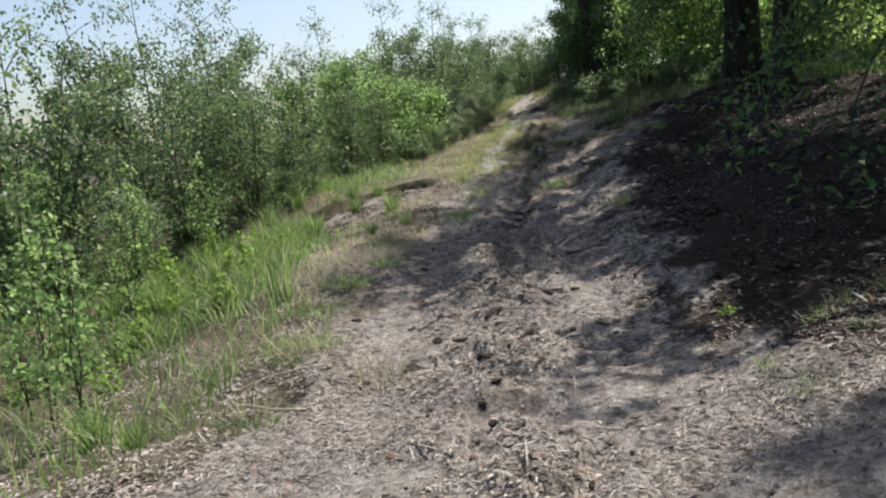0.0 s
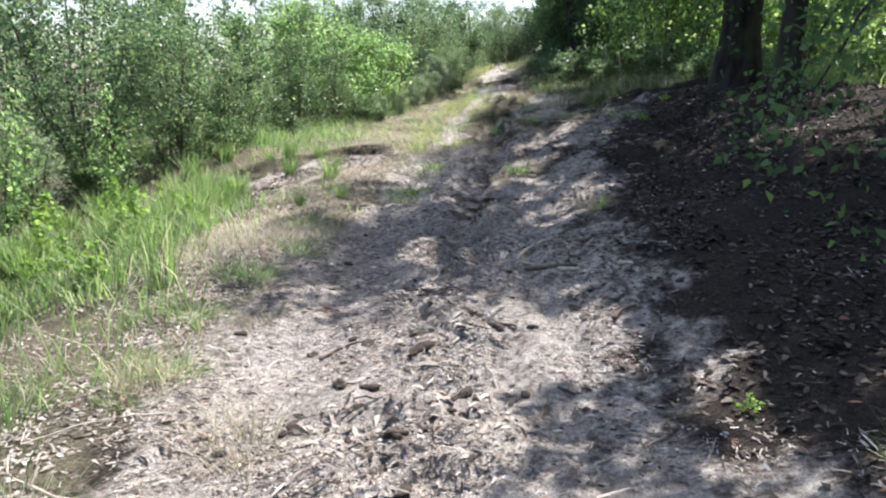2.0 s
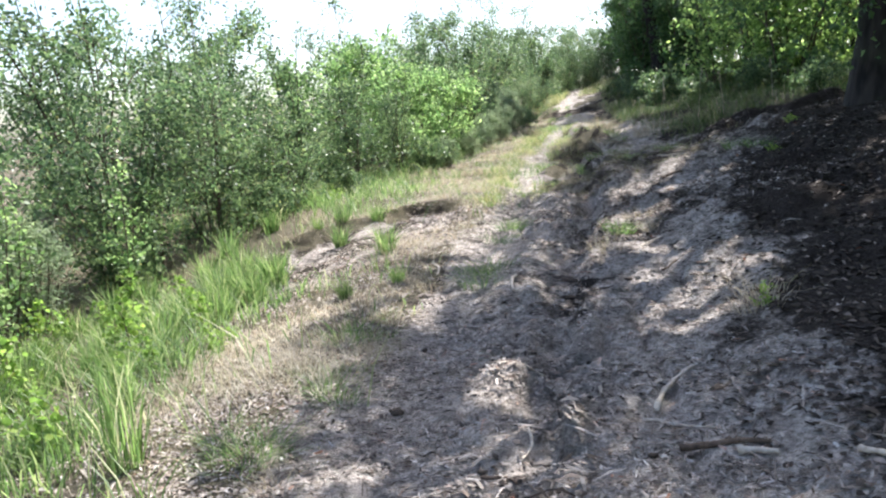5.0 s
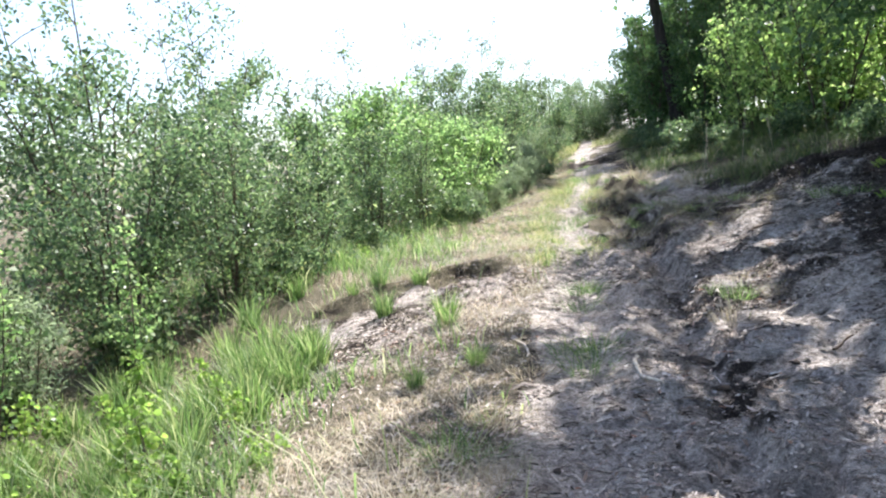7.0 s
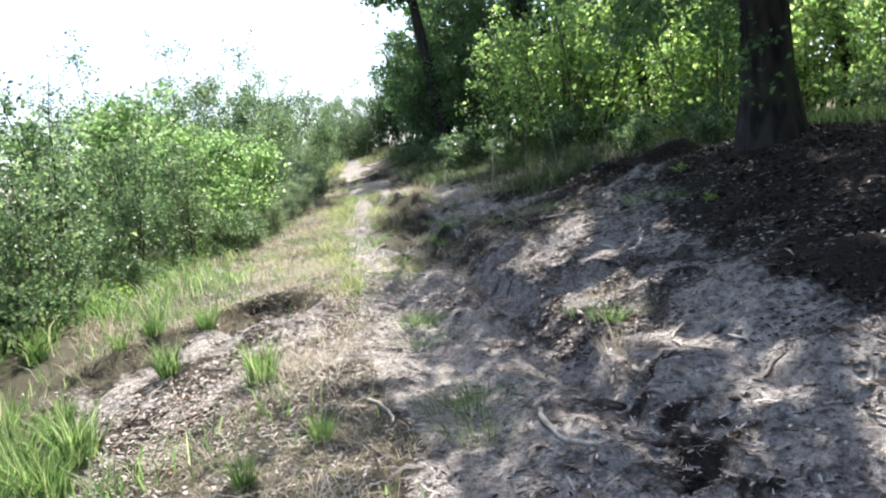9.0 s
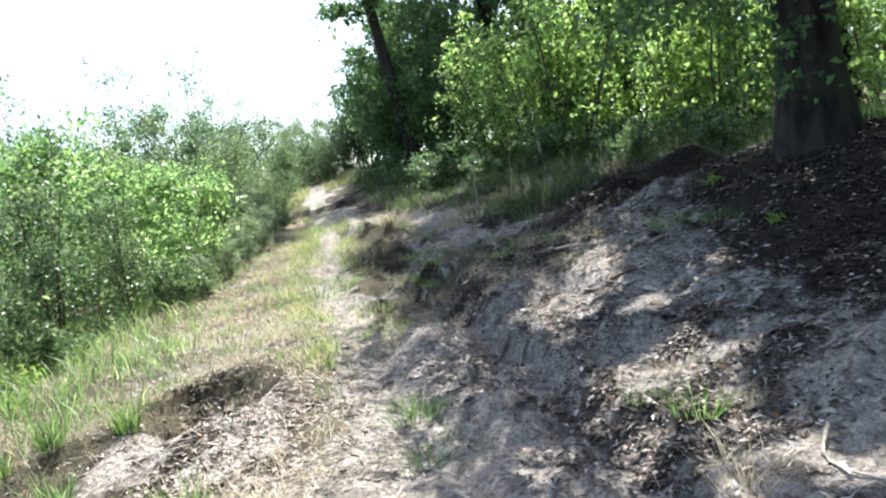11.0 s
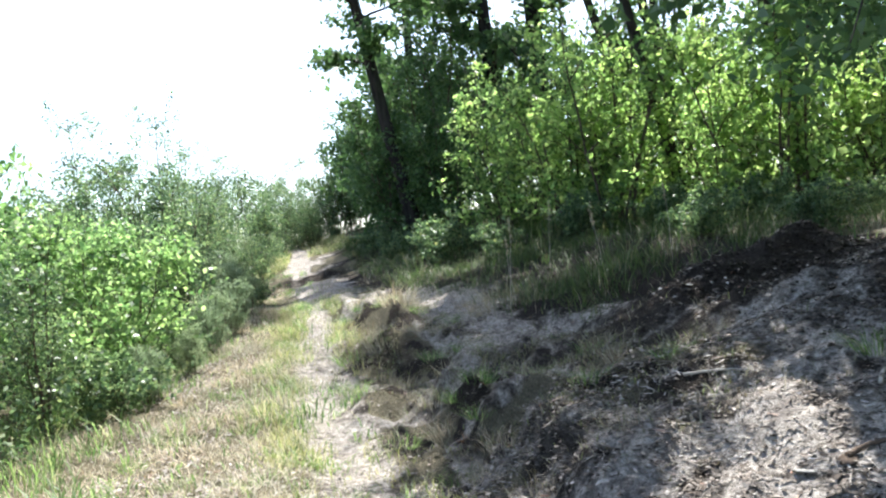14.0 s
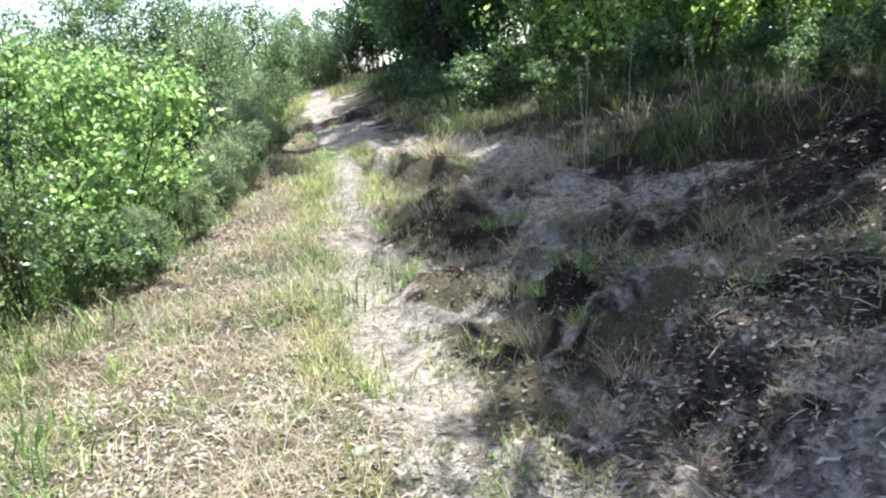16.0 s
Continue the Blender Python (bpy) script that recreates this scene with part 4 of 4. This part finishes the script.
# ---- litter ----
def scraps(x, y, length, width, gen, curl=0.25):
    """Flat strips lying on the ground, a little curled and tilted."""
    n = len(x)
    az = gen.uniform(0, 2 * np.pi, n)
    along = np.stack([np.cos(az), np.sin(az), gen.normal(0, 0.12, n)], -1) * (length * 0.5)[:, None]
    side = np.stack([-np.sin(az), np.cos(az), gen.normal(0, 0.3, n)], -1) * (width * 0.5)[:, None]
    c = np.stack([x, y, height(x, y) + 0.004 + length * 0.04], -1)
    up = np.array([0, 0, 1.0]) * (length * curl * gen.uniform(-0.3, 1.0, n))[:, None]
    v = np.stack([c - along - side * 0.5, c - along + side * 0.5, c - side + up, c + side + up, c + along - side * 0.3, c + along + side * 0.3], 1)
    f = np.array([[0, 1, 3, 2], [2, 3, 5, 4]])
    return v.reshape(-1, 3), (np.arange(n)[:, None, None] * 6 + f).reshape(-1, 4)


def litter_weight(x, y):
    l, r = path_left(y), path_right(y)
    verge = ease(-0.2, 0.25, l - x) * (1 - ease(1.6, 3.0, l - x)) * (1 - 0.75 * ease(5, 7, y))
    shade = 0.4 * ease(-0.75, 0.1, x - r) * (1 - 0.3 * ease(6, 9, y))
    mess = (0.7 - 0.5 * ease(6.5, 8.5, y)) * churned(x, y) * ease(-0.3, 0.2, bumps(x, y, 0.6))
    sand = 0.16 - 0.11 * ease(4, 6.5, y) + 0.3 * ease(8.5, 10, y) * ease(0.1, 0.5, x)
    return (1 - 0.85 * in_pit(x, y, 1.0)) * np.clip(0.6 * verge + shade + mess + sand + 0.6 * in_pit(x, y, 2.8) * (1 - in_pit(x, y, 0.3)) + 0.4 * ease(11.5, 12.5, y) * ease(-0.1, 0.2, l - x) * (1 - ease(1.2, 1.8, l - x)) + 0.6 * hummocks(x, y), 0, 1) * (1 - 0.5 * ease(12.5, 14.5, y)) * np.clip(0.55 + 1.3 * bumps(x, y, 0.45), 0.06, 1)


x, y = sow(gen, 200000, -3.6, 2.6, 0.3, 18, lambda x, y: litter_weight(x, y) * (1 - ease(-0.4, 0.3, x - path_right(y)) * ease(1.0, 1.8, y)))
near = np.where(y < 6, 0.85, 1.15)
v, f = scraps(x, y, gen.uniform(0.015, 0.05, len(x)) * near, gen.uniform(0.005, 0.02, len(x)) * near, gen)
brown = np.repeat(ease(7.5, 9.5, y) * ease(-0.3, 0.3, x) + 0.8 * ease(0.55, 0.9, x) + 0.3 > gen.random(len(x)), 2)
for some, mat, label in ((~brown, LITTER, "dry brown and bleached leaf litter and wood chips"), (brown, BROWN_LITTER, "brown dead leaves trodden into the sand")):
    tagged(new("leaf_litter", mesh_of("leaf_litter", v.reshape(-1, 6, 3)[some[::2]].reshape(-1, 3), f[: some.sum()], mat)), label, "leaf litter", kind="stuff")
# bleached leaves on the verge and in the hollow
x, y = sow(gen, 70000, -3.4, -0.3, 0.4, 20, lambda x, y: np.clip((0.8 * ease(10.8, 12.0, y) * ease(-0.05, 0.25, path_left(y) - x) * (1 - ease(1.3, 1.9, path_left(y) - x)) + ease(-0.1, 0.3, path_left(y) - x) * (1 - ease(1.3, 2.2, path_left(y) - x)) * (1 - 0.8 * ease(5.0, 6.5, y)) + 0.6 * in_pit(x, y, 2.6)) * np.clip(0.4 + 2.2 * bumps(x, y, 0.35, 2), 0.03, 1), 0, 1))
v, f = scraps(x, y, (0.014 + 0.034 * gen.random(len(x)) ** 1.5) * (1 + 0.1 * ease(8, 11, y)), gen.uniform(0.006, 0.018, len(x)), gen, 0.35)
tagged(new("leaf_litter", mesh_of("leaf_litter", v, f, PALE_LEAF)), "curled bleached leaves among the verge grass", "leaf litter", kind="stuff")
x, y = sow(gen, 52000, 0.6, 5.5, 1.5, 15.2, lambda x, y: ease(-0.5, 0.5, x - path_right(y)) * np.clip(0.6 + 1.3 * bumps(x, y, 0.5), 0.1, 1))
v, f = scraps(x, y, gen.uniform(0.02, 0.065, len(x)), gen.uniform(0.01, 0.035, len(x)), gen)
tagged(new("leaf_litter", mesh_of("leaf_litter", v, f, DARK_LITTER)), "dark brown leaf litter, darkened further for the bank's shade", "leaf litter", kind="stuff")
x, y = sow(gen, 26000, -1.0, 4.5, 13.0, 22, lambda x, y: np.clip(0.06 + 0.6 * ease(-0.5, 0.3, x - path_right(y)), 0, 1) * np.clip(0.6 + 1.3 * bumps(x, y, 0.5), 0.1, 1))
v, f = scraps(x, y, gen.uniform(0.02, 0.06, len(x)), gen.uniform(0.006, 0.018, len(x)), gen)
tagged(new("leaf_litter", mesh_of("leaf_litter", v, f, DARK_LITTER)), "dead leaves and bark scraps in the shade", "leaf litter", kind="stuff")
# brown and rust leaves on the bank and along the foot of it
x, y = sow(gen, 26000, 0.2, 5.6, 1.4, 15.0, lambda x, y: ease(-0.7, 0.3, x - path_right(y)) * (0.55 + 0.45 * ease(8, 9.5, y)) * np.clip(0.55 + 1.8 * bumps(x, y, 0.45), 0.05, 1))
v, f = scraps(x, y, gen.uniform(0.025, 0.065, len(x)) * np.where(y < 6, 0.65, 1), gen.uniform(0.012, 0.032, len(x)) * np.where(y < 6, 0.65, 1), gen, 0.35)
tagged(new("leaf_litter", mesh_of("leaf_litter", v, f, BROWN_LITTER)), "brown, grey and rust dead leaves on the bank", "leaf litter", kind="stuff")
# dead leaves and bark scraps in the trough, mostly dark to deepen its shade
for count, mat, label in ((3600, BROWN_LITTER, "grey and brown dead leaves in the trodden trough"), (3200, DARK_LITTER, "dark dead leaves that deepen the shade of the trodden trough"), (700, PALE_LEAF, "bleached leaves scattered in the trodden trough")):
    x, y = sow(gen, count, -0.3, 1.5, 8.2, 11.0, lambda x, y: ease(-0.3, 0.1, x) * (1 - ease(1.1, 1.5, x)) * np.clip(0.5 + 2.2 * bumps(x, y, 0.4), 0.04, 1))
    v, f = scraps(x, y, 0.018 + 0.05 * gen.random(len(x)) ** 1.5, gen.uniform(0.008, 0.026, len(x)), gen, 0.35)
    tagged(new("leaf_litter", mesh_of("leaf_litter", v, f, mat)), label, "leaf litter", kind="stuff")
# fine straw trodden into the sand
def straws(x, y, length, width, gen):
    n = len(x)
    az = gen.uniform(0, 2 * np.pi, n)
    along = np.stack([np.cos(az), np.sin(az), gen.normal(0, 0.18, n)], -1) * (length * 0.5)[:, None]
    side = np.stack([-np.sin(az), np.cos(az), gen.normal(0, 0.6, n)], -1) * (width * 0.5)[:, None]
    c = np.stack([x, y, height(x, y) + 0.004], -1)
    v = np.stack([c - along - side, c + along - side * 0.6, c + along + side * 0.6, c - along + side], 1)
    return v.reshape(-1, 3), np.arange(4 * n).reshape(-1, 4)


x, y = sow(gen, 165000, -1.9, 2.2, 0.5, 13, lambda x, y: np.clip(0.5 + 1.6 * bumps(x, y, 0.4), 0.06, 1) * (1 - 0.6 * ease(4.5, 7.5, y)) * (1 - ease(-0.1, 0.5, x - path_right(y)) * ease(1.5, 2.2, y)))
far = 1 + 0.06 * y
v, f = straws(x, y, gen.uniform(0.012, 0.045, len(x)) * far, gen.uniform(0.0025, 0.007, len(x)) * far, gen)
for some, mat, label in ((slice(0, None, 3), BROWN_LITTER, "dark scraps of bark and leaf trodden into the sand"), (slice(1, None, 3), PALE_LEAF, "bleached scraps of straw trodden into the sand"), (slice(2, None, 3), LITTER, "fine dry straw and bark scraps trodden into the sand")):
    part_v = v.reshape(-1, 4, 3)[some].reshape(-1, 3)
    tagged(new("straw_scraps", mesh_of("straw_scraps", part_v, f[: len(part_v) // 4], mat)), label, "straw", kind="stuff")
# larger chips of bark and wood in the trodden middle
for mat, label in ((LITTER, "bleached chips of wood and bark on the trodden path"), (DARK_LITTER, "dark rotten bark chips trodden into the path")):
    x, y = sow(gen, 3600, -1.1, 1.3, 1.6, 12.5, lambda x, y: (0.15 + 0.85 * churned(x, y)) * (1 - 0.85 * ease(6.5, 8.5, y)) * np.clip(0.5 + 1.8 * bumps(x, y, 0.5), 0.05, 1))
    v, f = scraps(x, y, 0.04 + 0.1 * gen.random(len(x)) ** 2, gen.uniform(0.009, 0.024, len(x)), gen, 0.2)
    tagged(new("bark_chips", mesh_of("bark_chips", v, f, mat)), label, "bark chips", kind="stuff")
# thin twigs and stalks
x, y = sow(gen, 9000, -2.8, 3.5, 0.4, 13, lambda x, y: (0.25 + 0.75 * litter_weight(x, y)) * (1 - 0.9 * ease(-0.1, 0.5, x - path_right(y)) * ease(1.5, 2.2, y)))
v, f = scraps(x, y, gen.uniform(0.06, 0.2, len(x)), gen.uniform(0.004, 0.009, len(x)), gen, 0.1)
tagged(new("fallen_twigs", mesh_of("fallen_twigs", v, f, LITTER)), "thin dry twigs and stalks strewn on the sand", "twigs", kind="stuff")


def lump(seed, rx, ry, rz, rough=0.35):
    """A rough, knobbly clod."""
    g = np.random.default_rng(seed)
    sides, rings = 11, 8
    v, f = [], []
    knobs = g.normal(size=(9, 3))
    knobs /= np.linalg.norm(knobs, axis=1)[:, None]
    depth = g.uniform(-1, 1, 9)
    for a in range(rings):
        th = np.pi * (a + 0.1) / (rings - 0.8)
        for b in range(sides):
            ph = 2 * np.pi * b / sides
            d = np.array([np.sin(th) * np.cos(ph), np.sin(th) * np.sin(ph), np.cos(th)])
            k = 1 + rough * float((depth * np.exp(6 * (knobs @ d - 1))).sum()) + 0.25 * rough * g.uniform(-1, 1)
            v.append(d * k * (rx, ry, rz))
    for a in range(rings - 1):
        for b in range(sides):
            f.append((a * sides + b, (a + 1) * sides + b, (a + 1) * sides + (b + 1) % sides, a * sides + (b + 1) % sides))
    return np.array(v), np.array(f)


base_lumps = [lump(s, 1.0, 0.7, 0.45, 0.75) for s in range(70, 76)]
x, y = sow(gen, 1300, -1.3, 1.6, 0.6, 13, lambda x, y: np.clip(1.1 * churned(x, y) * (1 - 0.85 * ease(6, 8, y)) * ease(-0.1, 0.25, bumps(x, y, 0.5)) + 0.07 * (1 - ease(5, 7, y)), 0, 1))
bits = []
for px, py in zip(x, y):
    bv, bf = base_lumps[gen.integers(6)]
    s, a = 0.006 + 0.022 * gen.random() ** 2, gen.uniform(0, 6.3)
    rot = np.array([[math.cos(a), -math.sin(a), 0], [math.sin(a), math.cos(a), 0], [0, 0, 1]])
    bits.append((bv @ rot.T * s + (px, py, float(height(px, py)) + 0.3 * s), bf))
tagged(new("soil_crumbs", mesh_of("soil_crumbs", *joined(bits), CLOD)), "dark crumbs of trodden soil along the path", "soil", kind="stuff")
bits = []
x, y = sow(gen, 700, -3.2, -1.3, 8.6, 11.6, lambda x, y: in_pit(x, y, 1.9) * ease(-0.05, 0.25, bumps(x, y, 0.4)))
for px, py in zip(x, y):
    bv, bf = base_lumps[gen.integers(6)]
    s, a = 0.007 + 0.026 * gen.random() ** 2, gen.uniform(0, 6.3)
    rot = np.array([[math.cos(a), -math.sin(a), 0], [math.sin(a), math.cos(a), 0], [0, 0, 1]])
    bits.append((bv @ rot.T * s + (px, py, float(height(px, py)) + 0.15 * s), bf))
tagged(new("soil_crumbs", mesh_of("soil_crumbs", *joined(bits), HOLLOW_SOIL)), "grey-brown lumps of fallen soil in the hollow", "soil", kind="stuff")
for n, (px, py, s) in enumerate(((-0.15, 3.4, 0.075), (-0.12, 3.12, 0.07), (-0.42, 3.43, 0.05), (-0.7, 3.4, 0.04), (0.29, 3.35, 0.05), (0.47, 3.32, 0.04), (-0.13, 2.2, 0.075), (-0.08, 1.75, 0.06), (-0.47, 2.88, 0.05), (-0.34, 2.86, 0.045), (0.1, 12.8, 0.05), (0.1, 2.6, 0.05), (-0.6, 2.5, 0.04), (1.4, 12.56, 0.06), (0.05, 7.5, 0.09), (0.1, 6.9, 0.07))):
    lv, lf = lump(80 + n, s, s * 0.6, s * 0.32, 1.0)
    top = tagged(new("soil_clod", mesh_of("soil_clod", lv, lf, CLOD)), "dark torn-up clod of soil lying on the sand", "clod", "clods on the path")
    top.matrix_basis = pose(px, py, float(height(px, py)) - s * 0.08, 12, -9, 37 * n)


def stick(name, a, b, r, mat, label, seed, bend=0.1, group="sticks on the path"):
    """A fallen stick that follows the ground from a to b."""
    g = np.random.default_rng(seed)
    t = np.linspace(0, 1, 9)
    d = math.hypot(b[0] - a[0], b[1] - a[1])
    off = bend * d * np.sin(np.pi * t) + np.cumsum(g.normal(0, 0.012 * d, 9))
    px = a[0] + (b[0] - a[0]) * t - (b[1] - a[1]) / d * off
    py = a[1] + (b[1] - a[1]) * t + (b[0] - a[0]) / d * off
    z = np.convolve(np.pad(height(px, py), 2, mode="edge"), np.ones(5) / 5, "valid") + r * 0.9
    pts = np.stack([px, py, z], -1)
    v, f = tube(pts - pts[0], 0.75 * r * np.linspace(1.0, 0.55, 9) * g.uniform(0.85, 1.15, 9), 7)
    caps = np.array([[0, 2, 1, 0], [0, 6, 3, 2], [6, 5, 4, 3]])
    ob = tagged(new(name, mesh_of(name, v, np.concatenate([f, caps[1:], caps[1:] + 56]), mat, True)), label, "stick", group)
    ob.location = pts[0]
    return ob


for n, (a, b, r, mat, bend) in enumerate((
        ((0.44, 4.74), (0.69, 5.15), 0.022, PALE_WOOD, 0.08), ((-0.28, 7.36), (-0.2, 6.8), 0.02, PALE_WOOD, -0.09), ((-1.05, 8.13), (-0.98, 7.66), 0.014, PALE_WOOD, 0.05), ((-0.11, 4.66), (-0.12, 4.44), 0.012, PALE_WOOD, 0.1),
        ((0.37, 4.54), (0.64, 4.46), 0.012, PALE_WOOD, 0.1), ((0.47, 4.24), (0.78, 4.18), 0.02, DARK_WOOD, 0.06), ((0.66, 4.17), (0.79, 4.12), 0.02, PALE_WOOD, 0.03), ((1.0, 3.97), (1.06, 3.88), 0.018, PALE_WOOD, 0.05), ((-0.3, 5.5), (-0.04, 5.53), 0.01, PALE_WOOD, 0.08),
        ((0.92, 8.2), (0.79, 7.68), 0.011, PALE_WOOD, -0.25), ((0.98, 7.79), (0.91, 7.42), 0.012, PALE_WOOD, 0.1), ((0.8, 7.19), (0.94, 7.26), 0.012, DARK_WOOD, 0.1),
        ((-0.65, 3.3), (-0.4, 3.5), 0.011, DARK_WOOD, 0.1), ((0.2, 3.5), (0.36, 3.3), 0.014, DARK_WOOD, -0.1), ((-0.3, 4.4), (-0.15, 4.3), 0.012, DARK_WOOD, 0.1), ((0.86, 3.27), (0.98, 3.36), 0.018, DARK_WOOD, 0.2), ((-1.05, 1.75), (-1.6, 2.1), 0.009, PALE_WOOD, 0.15), ((-1.1, 2.4), (-1.6, 2.2), 0.007, PALE_WOOD, -0.1), ((1.35, 10.95), (1.55, 10.9), 0.02, DARK_WOOD, 0.1), ((1.5, 12.4), (1.75, 12.1), 0.014, PALE_WOOD, 0.1), ((0.25, 10.6), (0.5, 10.5), 0.014, PALE_WOOD, 0.1), ((0.1, 9.9), (-0.2, 10.2), 0.012, DARK_WOOD, 0.15), ((0.3, 11.9), (0.7, 11.7), 0.012, PALE_WOOD, 0.1), ((1.9, 11.3), (2.3, 11.5), 0.014, PALE_WOOD, 0.1))):
    stick("fallen_stick", a, b, r, mat, "bleached barkless stick lying on the sand" if mat is PALE_WOOD else "dark rotten stick lying on the sand", 100 + n, bend)

# pale rubble and bark at the foot of the bank
for n in range(18):
    px, py = gen.normal(1.75, 0.35), gen.normal(10.45, 0.3)
    if n > 9:
        k = gen.uniform(0, 1)
        px, py = 3.2 + 1.6 * k + gen.normal(0, 0.12), 12.75 + 0.75 * k + gen.normal(0, 0.15)
    s = gen.uniform(0.025, 0.06)
    lv, lf = lump(200 + n, s, s * 0.55, s * 0.2, 1.3)
    ob = tagged(new("rubble_stone", mesh_of("rubble_stone", lv, lf, STONE if n % 3 else DARK_WOOD)), "pale rough lump of rubble among dead leaves", "stone", "rubble at the bank")
    ob.matrix_basis = pose(px, py, float(height(px, py)) + s * 0.12, gen.uniform(-15, 15), gen.uniform(-15, 15), gen.uniform(0, 360))
white = lump(300, 0.06, 0.045, 0.015, 0.2)
tagged(new("white_stone", mesh_of("white_stone", *white, STONE)), "flat white stone on the trodden footpath", "stone").matrix_basis = pose(-0.82, 12.76, float(height(-0.82, 12.76)) + 0.005)

# tall seed stalks at the edge of the wood
for n, (px, py, h) in enumerate(((2.05, 16.9, 1.15), (2.2, 17.1, 0.9), (3.2, 16.6, 0.9), (4.0, 16.4, 1.0), (2.9, 17.6, 1.1))):
    g = np.random.default_rng(400 + n)
    top = tagged(new("seed_stalk"), "tall pale dry grass stalk with a seed head", "grass stalk", "tall dry stalks")
    line = curve((0, 0, -0.03), (0.1, 0.02, h), g, 0.08, 8)
    child("stalk", mesh_of("stalk", *tube(line, np.linspace(0.004, 0.002, 8), 5), PALE_WOOD, True), top)
    t = g.uniform(0.75, 1.0, 60)
    c = np.stack([np.interp(t, np.linspace(0, 1, 8), line[:, k]) for k in range(3)], -1) + g.normal(0, 0.012, (60, 3))
    child("seed_head", mesh_of("seed_head", *leaves(c, 0.035, g, 0.3), DRY_GRASS), top)
    top.matrix_basis = place(top, px, py, 70 * n)

# long boughs of the two near trees: low drooping ones over the bank, high ones over the path
def bough(tree_ob, start, mid, end, seed, thick, leaf, count, spread_r, narrow, label):
    g = np.random.default_rng(seed)
    line = np.concatenate([curve(start, mid, g, 0.08, 8)[:-1], curve(mid, end, g, 0.1, 6)])
    foot = np.array(tree_ob.matrix_basis.translation)
    limb = child("limb", mesh_of("limb", *tube(line - foot, np.linspace(thick, thick * 0.13, len(line)), 6), TREE_BARK, True), tree_ob, label)
    c = line[g.integers(5, len(line), count)] + g.normal(0, spread_r, (count, 3)) * (1, 1, 0.75)
    c = c[~in_gap(c)]
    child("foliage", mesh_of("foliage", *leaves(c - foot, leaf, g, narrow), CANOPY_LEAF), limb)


for n, (px, py, pz, qx, qy, qz) in enumerate(((3.0, 5.2, 2.3, 1.75, 3.6, 1.1), (3.3, 4.6, 2.2, 2.2, 3.2, 0.9), (3.4, 6.6, 2.4, 2.1, 5.0, 1.3))):
    bough(trees[1], (3.97, 9.6, 4.2), (px, py, pz), (qx, qy, qz), 500 + n, 0.03, 0.075, 420, 0.2, 0.55, "long drooping leafy branch hanging over the bank")
for n, (px, py, pz, qx, qy, qz) in enumerate(((4.6, 13.2, 3.6, 3.4, 11.2, 2.3), (2.9, 11.6, 3.6, 2.0, 11.3, 2.75), (3.3, 12.4, 3.7, 2.6, 12.3, 2.9), (5.0, 12.8, 4.2, 5.3, 11.7, 3.0), (3.0, 11.0, 4.6, 2.2, 10.1, 3.9), (4.5, 10.7, 4.3, 4.2, 9.4, 3.4), (5.4, 13.4, 4.4, 4.8, 14.3, 3.4), (3.6, 11.2, 4.5, 3.6, 10.7, 3.4), (4.6, 11.3, 4.5, 4.6, 10.7, 3.5))):
    bough(trees[0], (4.1, 11.9, 4.6), (px, py, pz), (qx, qy, qz), 503 + n, 0.03, 0.1, 700, 0.22, 0.55, "drooping leafy oak branch in the shade")
for n, (px, py, pz, qx, qy, qz) in enumerate(((3.4, 13.4, 8.8, 2.5, 14.2, 8.4), (3.6, 13.9, 8.6, 2.1, 15.9, 8.9), (3.2, 12.7, 8.3, 2.1, 13.2, 8.0), (2.8, 11.8, 7.7, 1.1, 11.5, 7.9), (3.6, 13.6, 8.0, 3.4, 15.6, 8.6), (3.9, 13.2, 6.4, 3.7, 14.6, 6.5), (3.6, 12.4, 6.3, 3.1, 13.0, 6.3), (3.8, 12.9, 7.0, 3.5, 13.9, 7.0))):
    bough(trees[0], (4.3, 12.2, 7.4), (px, py, pz), (qx, qy, qz), 540 + n, 0.07, 0.18, 800, 0.42, 0.65, "long leafy oak bough out of view, placed to shade the path")
for n, (px, py, pz, qx, qy, qz) in enumerate(((2.6, 8.7, 7.4, 1.0, 8.3, 7.7), (2.8, 8.9, 7.0, 1.7, 9.3, 7.4), (3.4, 7.5, 6.2, 2.5, 5.2, 6.3), (3.7, 7.4, 6.4, 3.4, 5.5, 6.6), (4.2, 7.2, 6.0, 4.2, 5.2, 6.2), (3.5, 8.2, 5.6, 2.9, 7.0, 5.6), (3.5, 7.6, 6.6, 3.1, 6.1, 6.6), (3.6, 8.0, 6.8, 3.3, 6.9, 6.8), (3.3, 7.0, 5.8, 2.45, 4.5, 6.0), (3.6, 7.2, 6.0, 3.05, 5.0, 6.2), (3.9, 7.6, 6.4, 3.8, 6.2, 6.5))):
    bough(trees[1], (4.0, 9.6, 5.6), (px, py, pz), (qx, qy, qz), 560 + n, 0.05, 0.17, 950, 0.38, 0.65, "long leafy bough out of view, placed to shade path and bank")
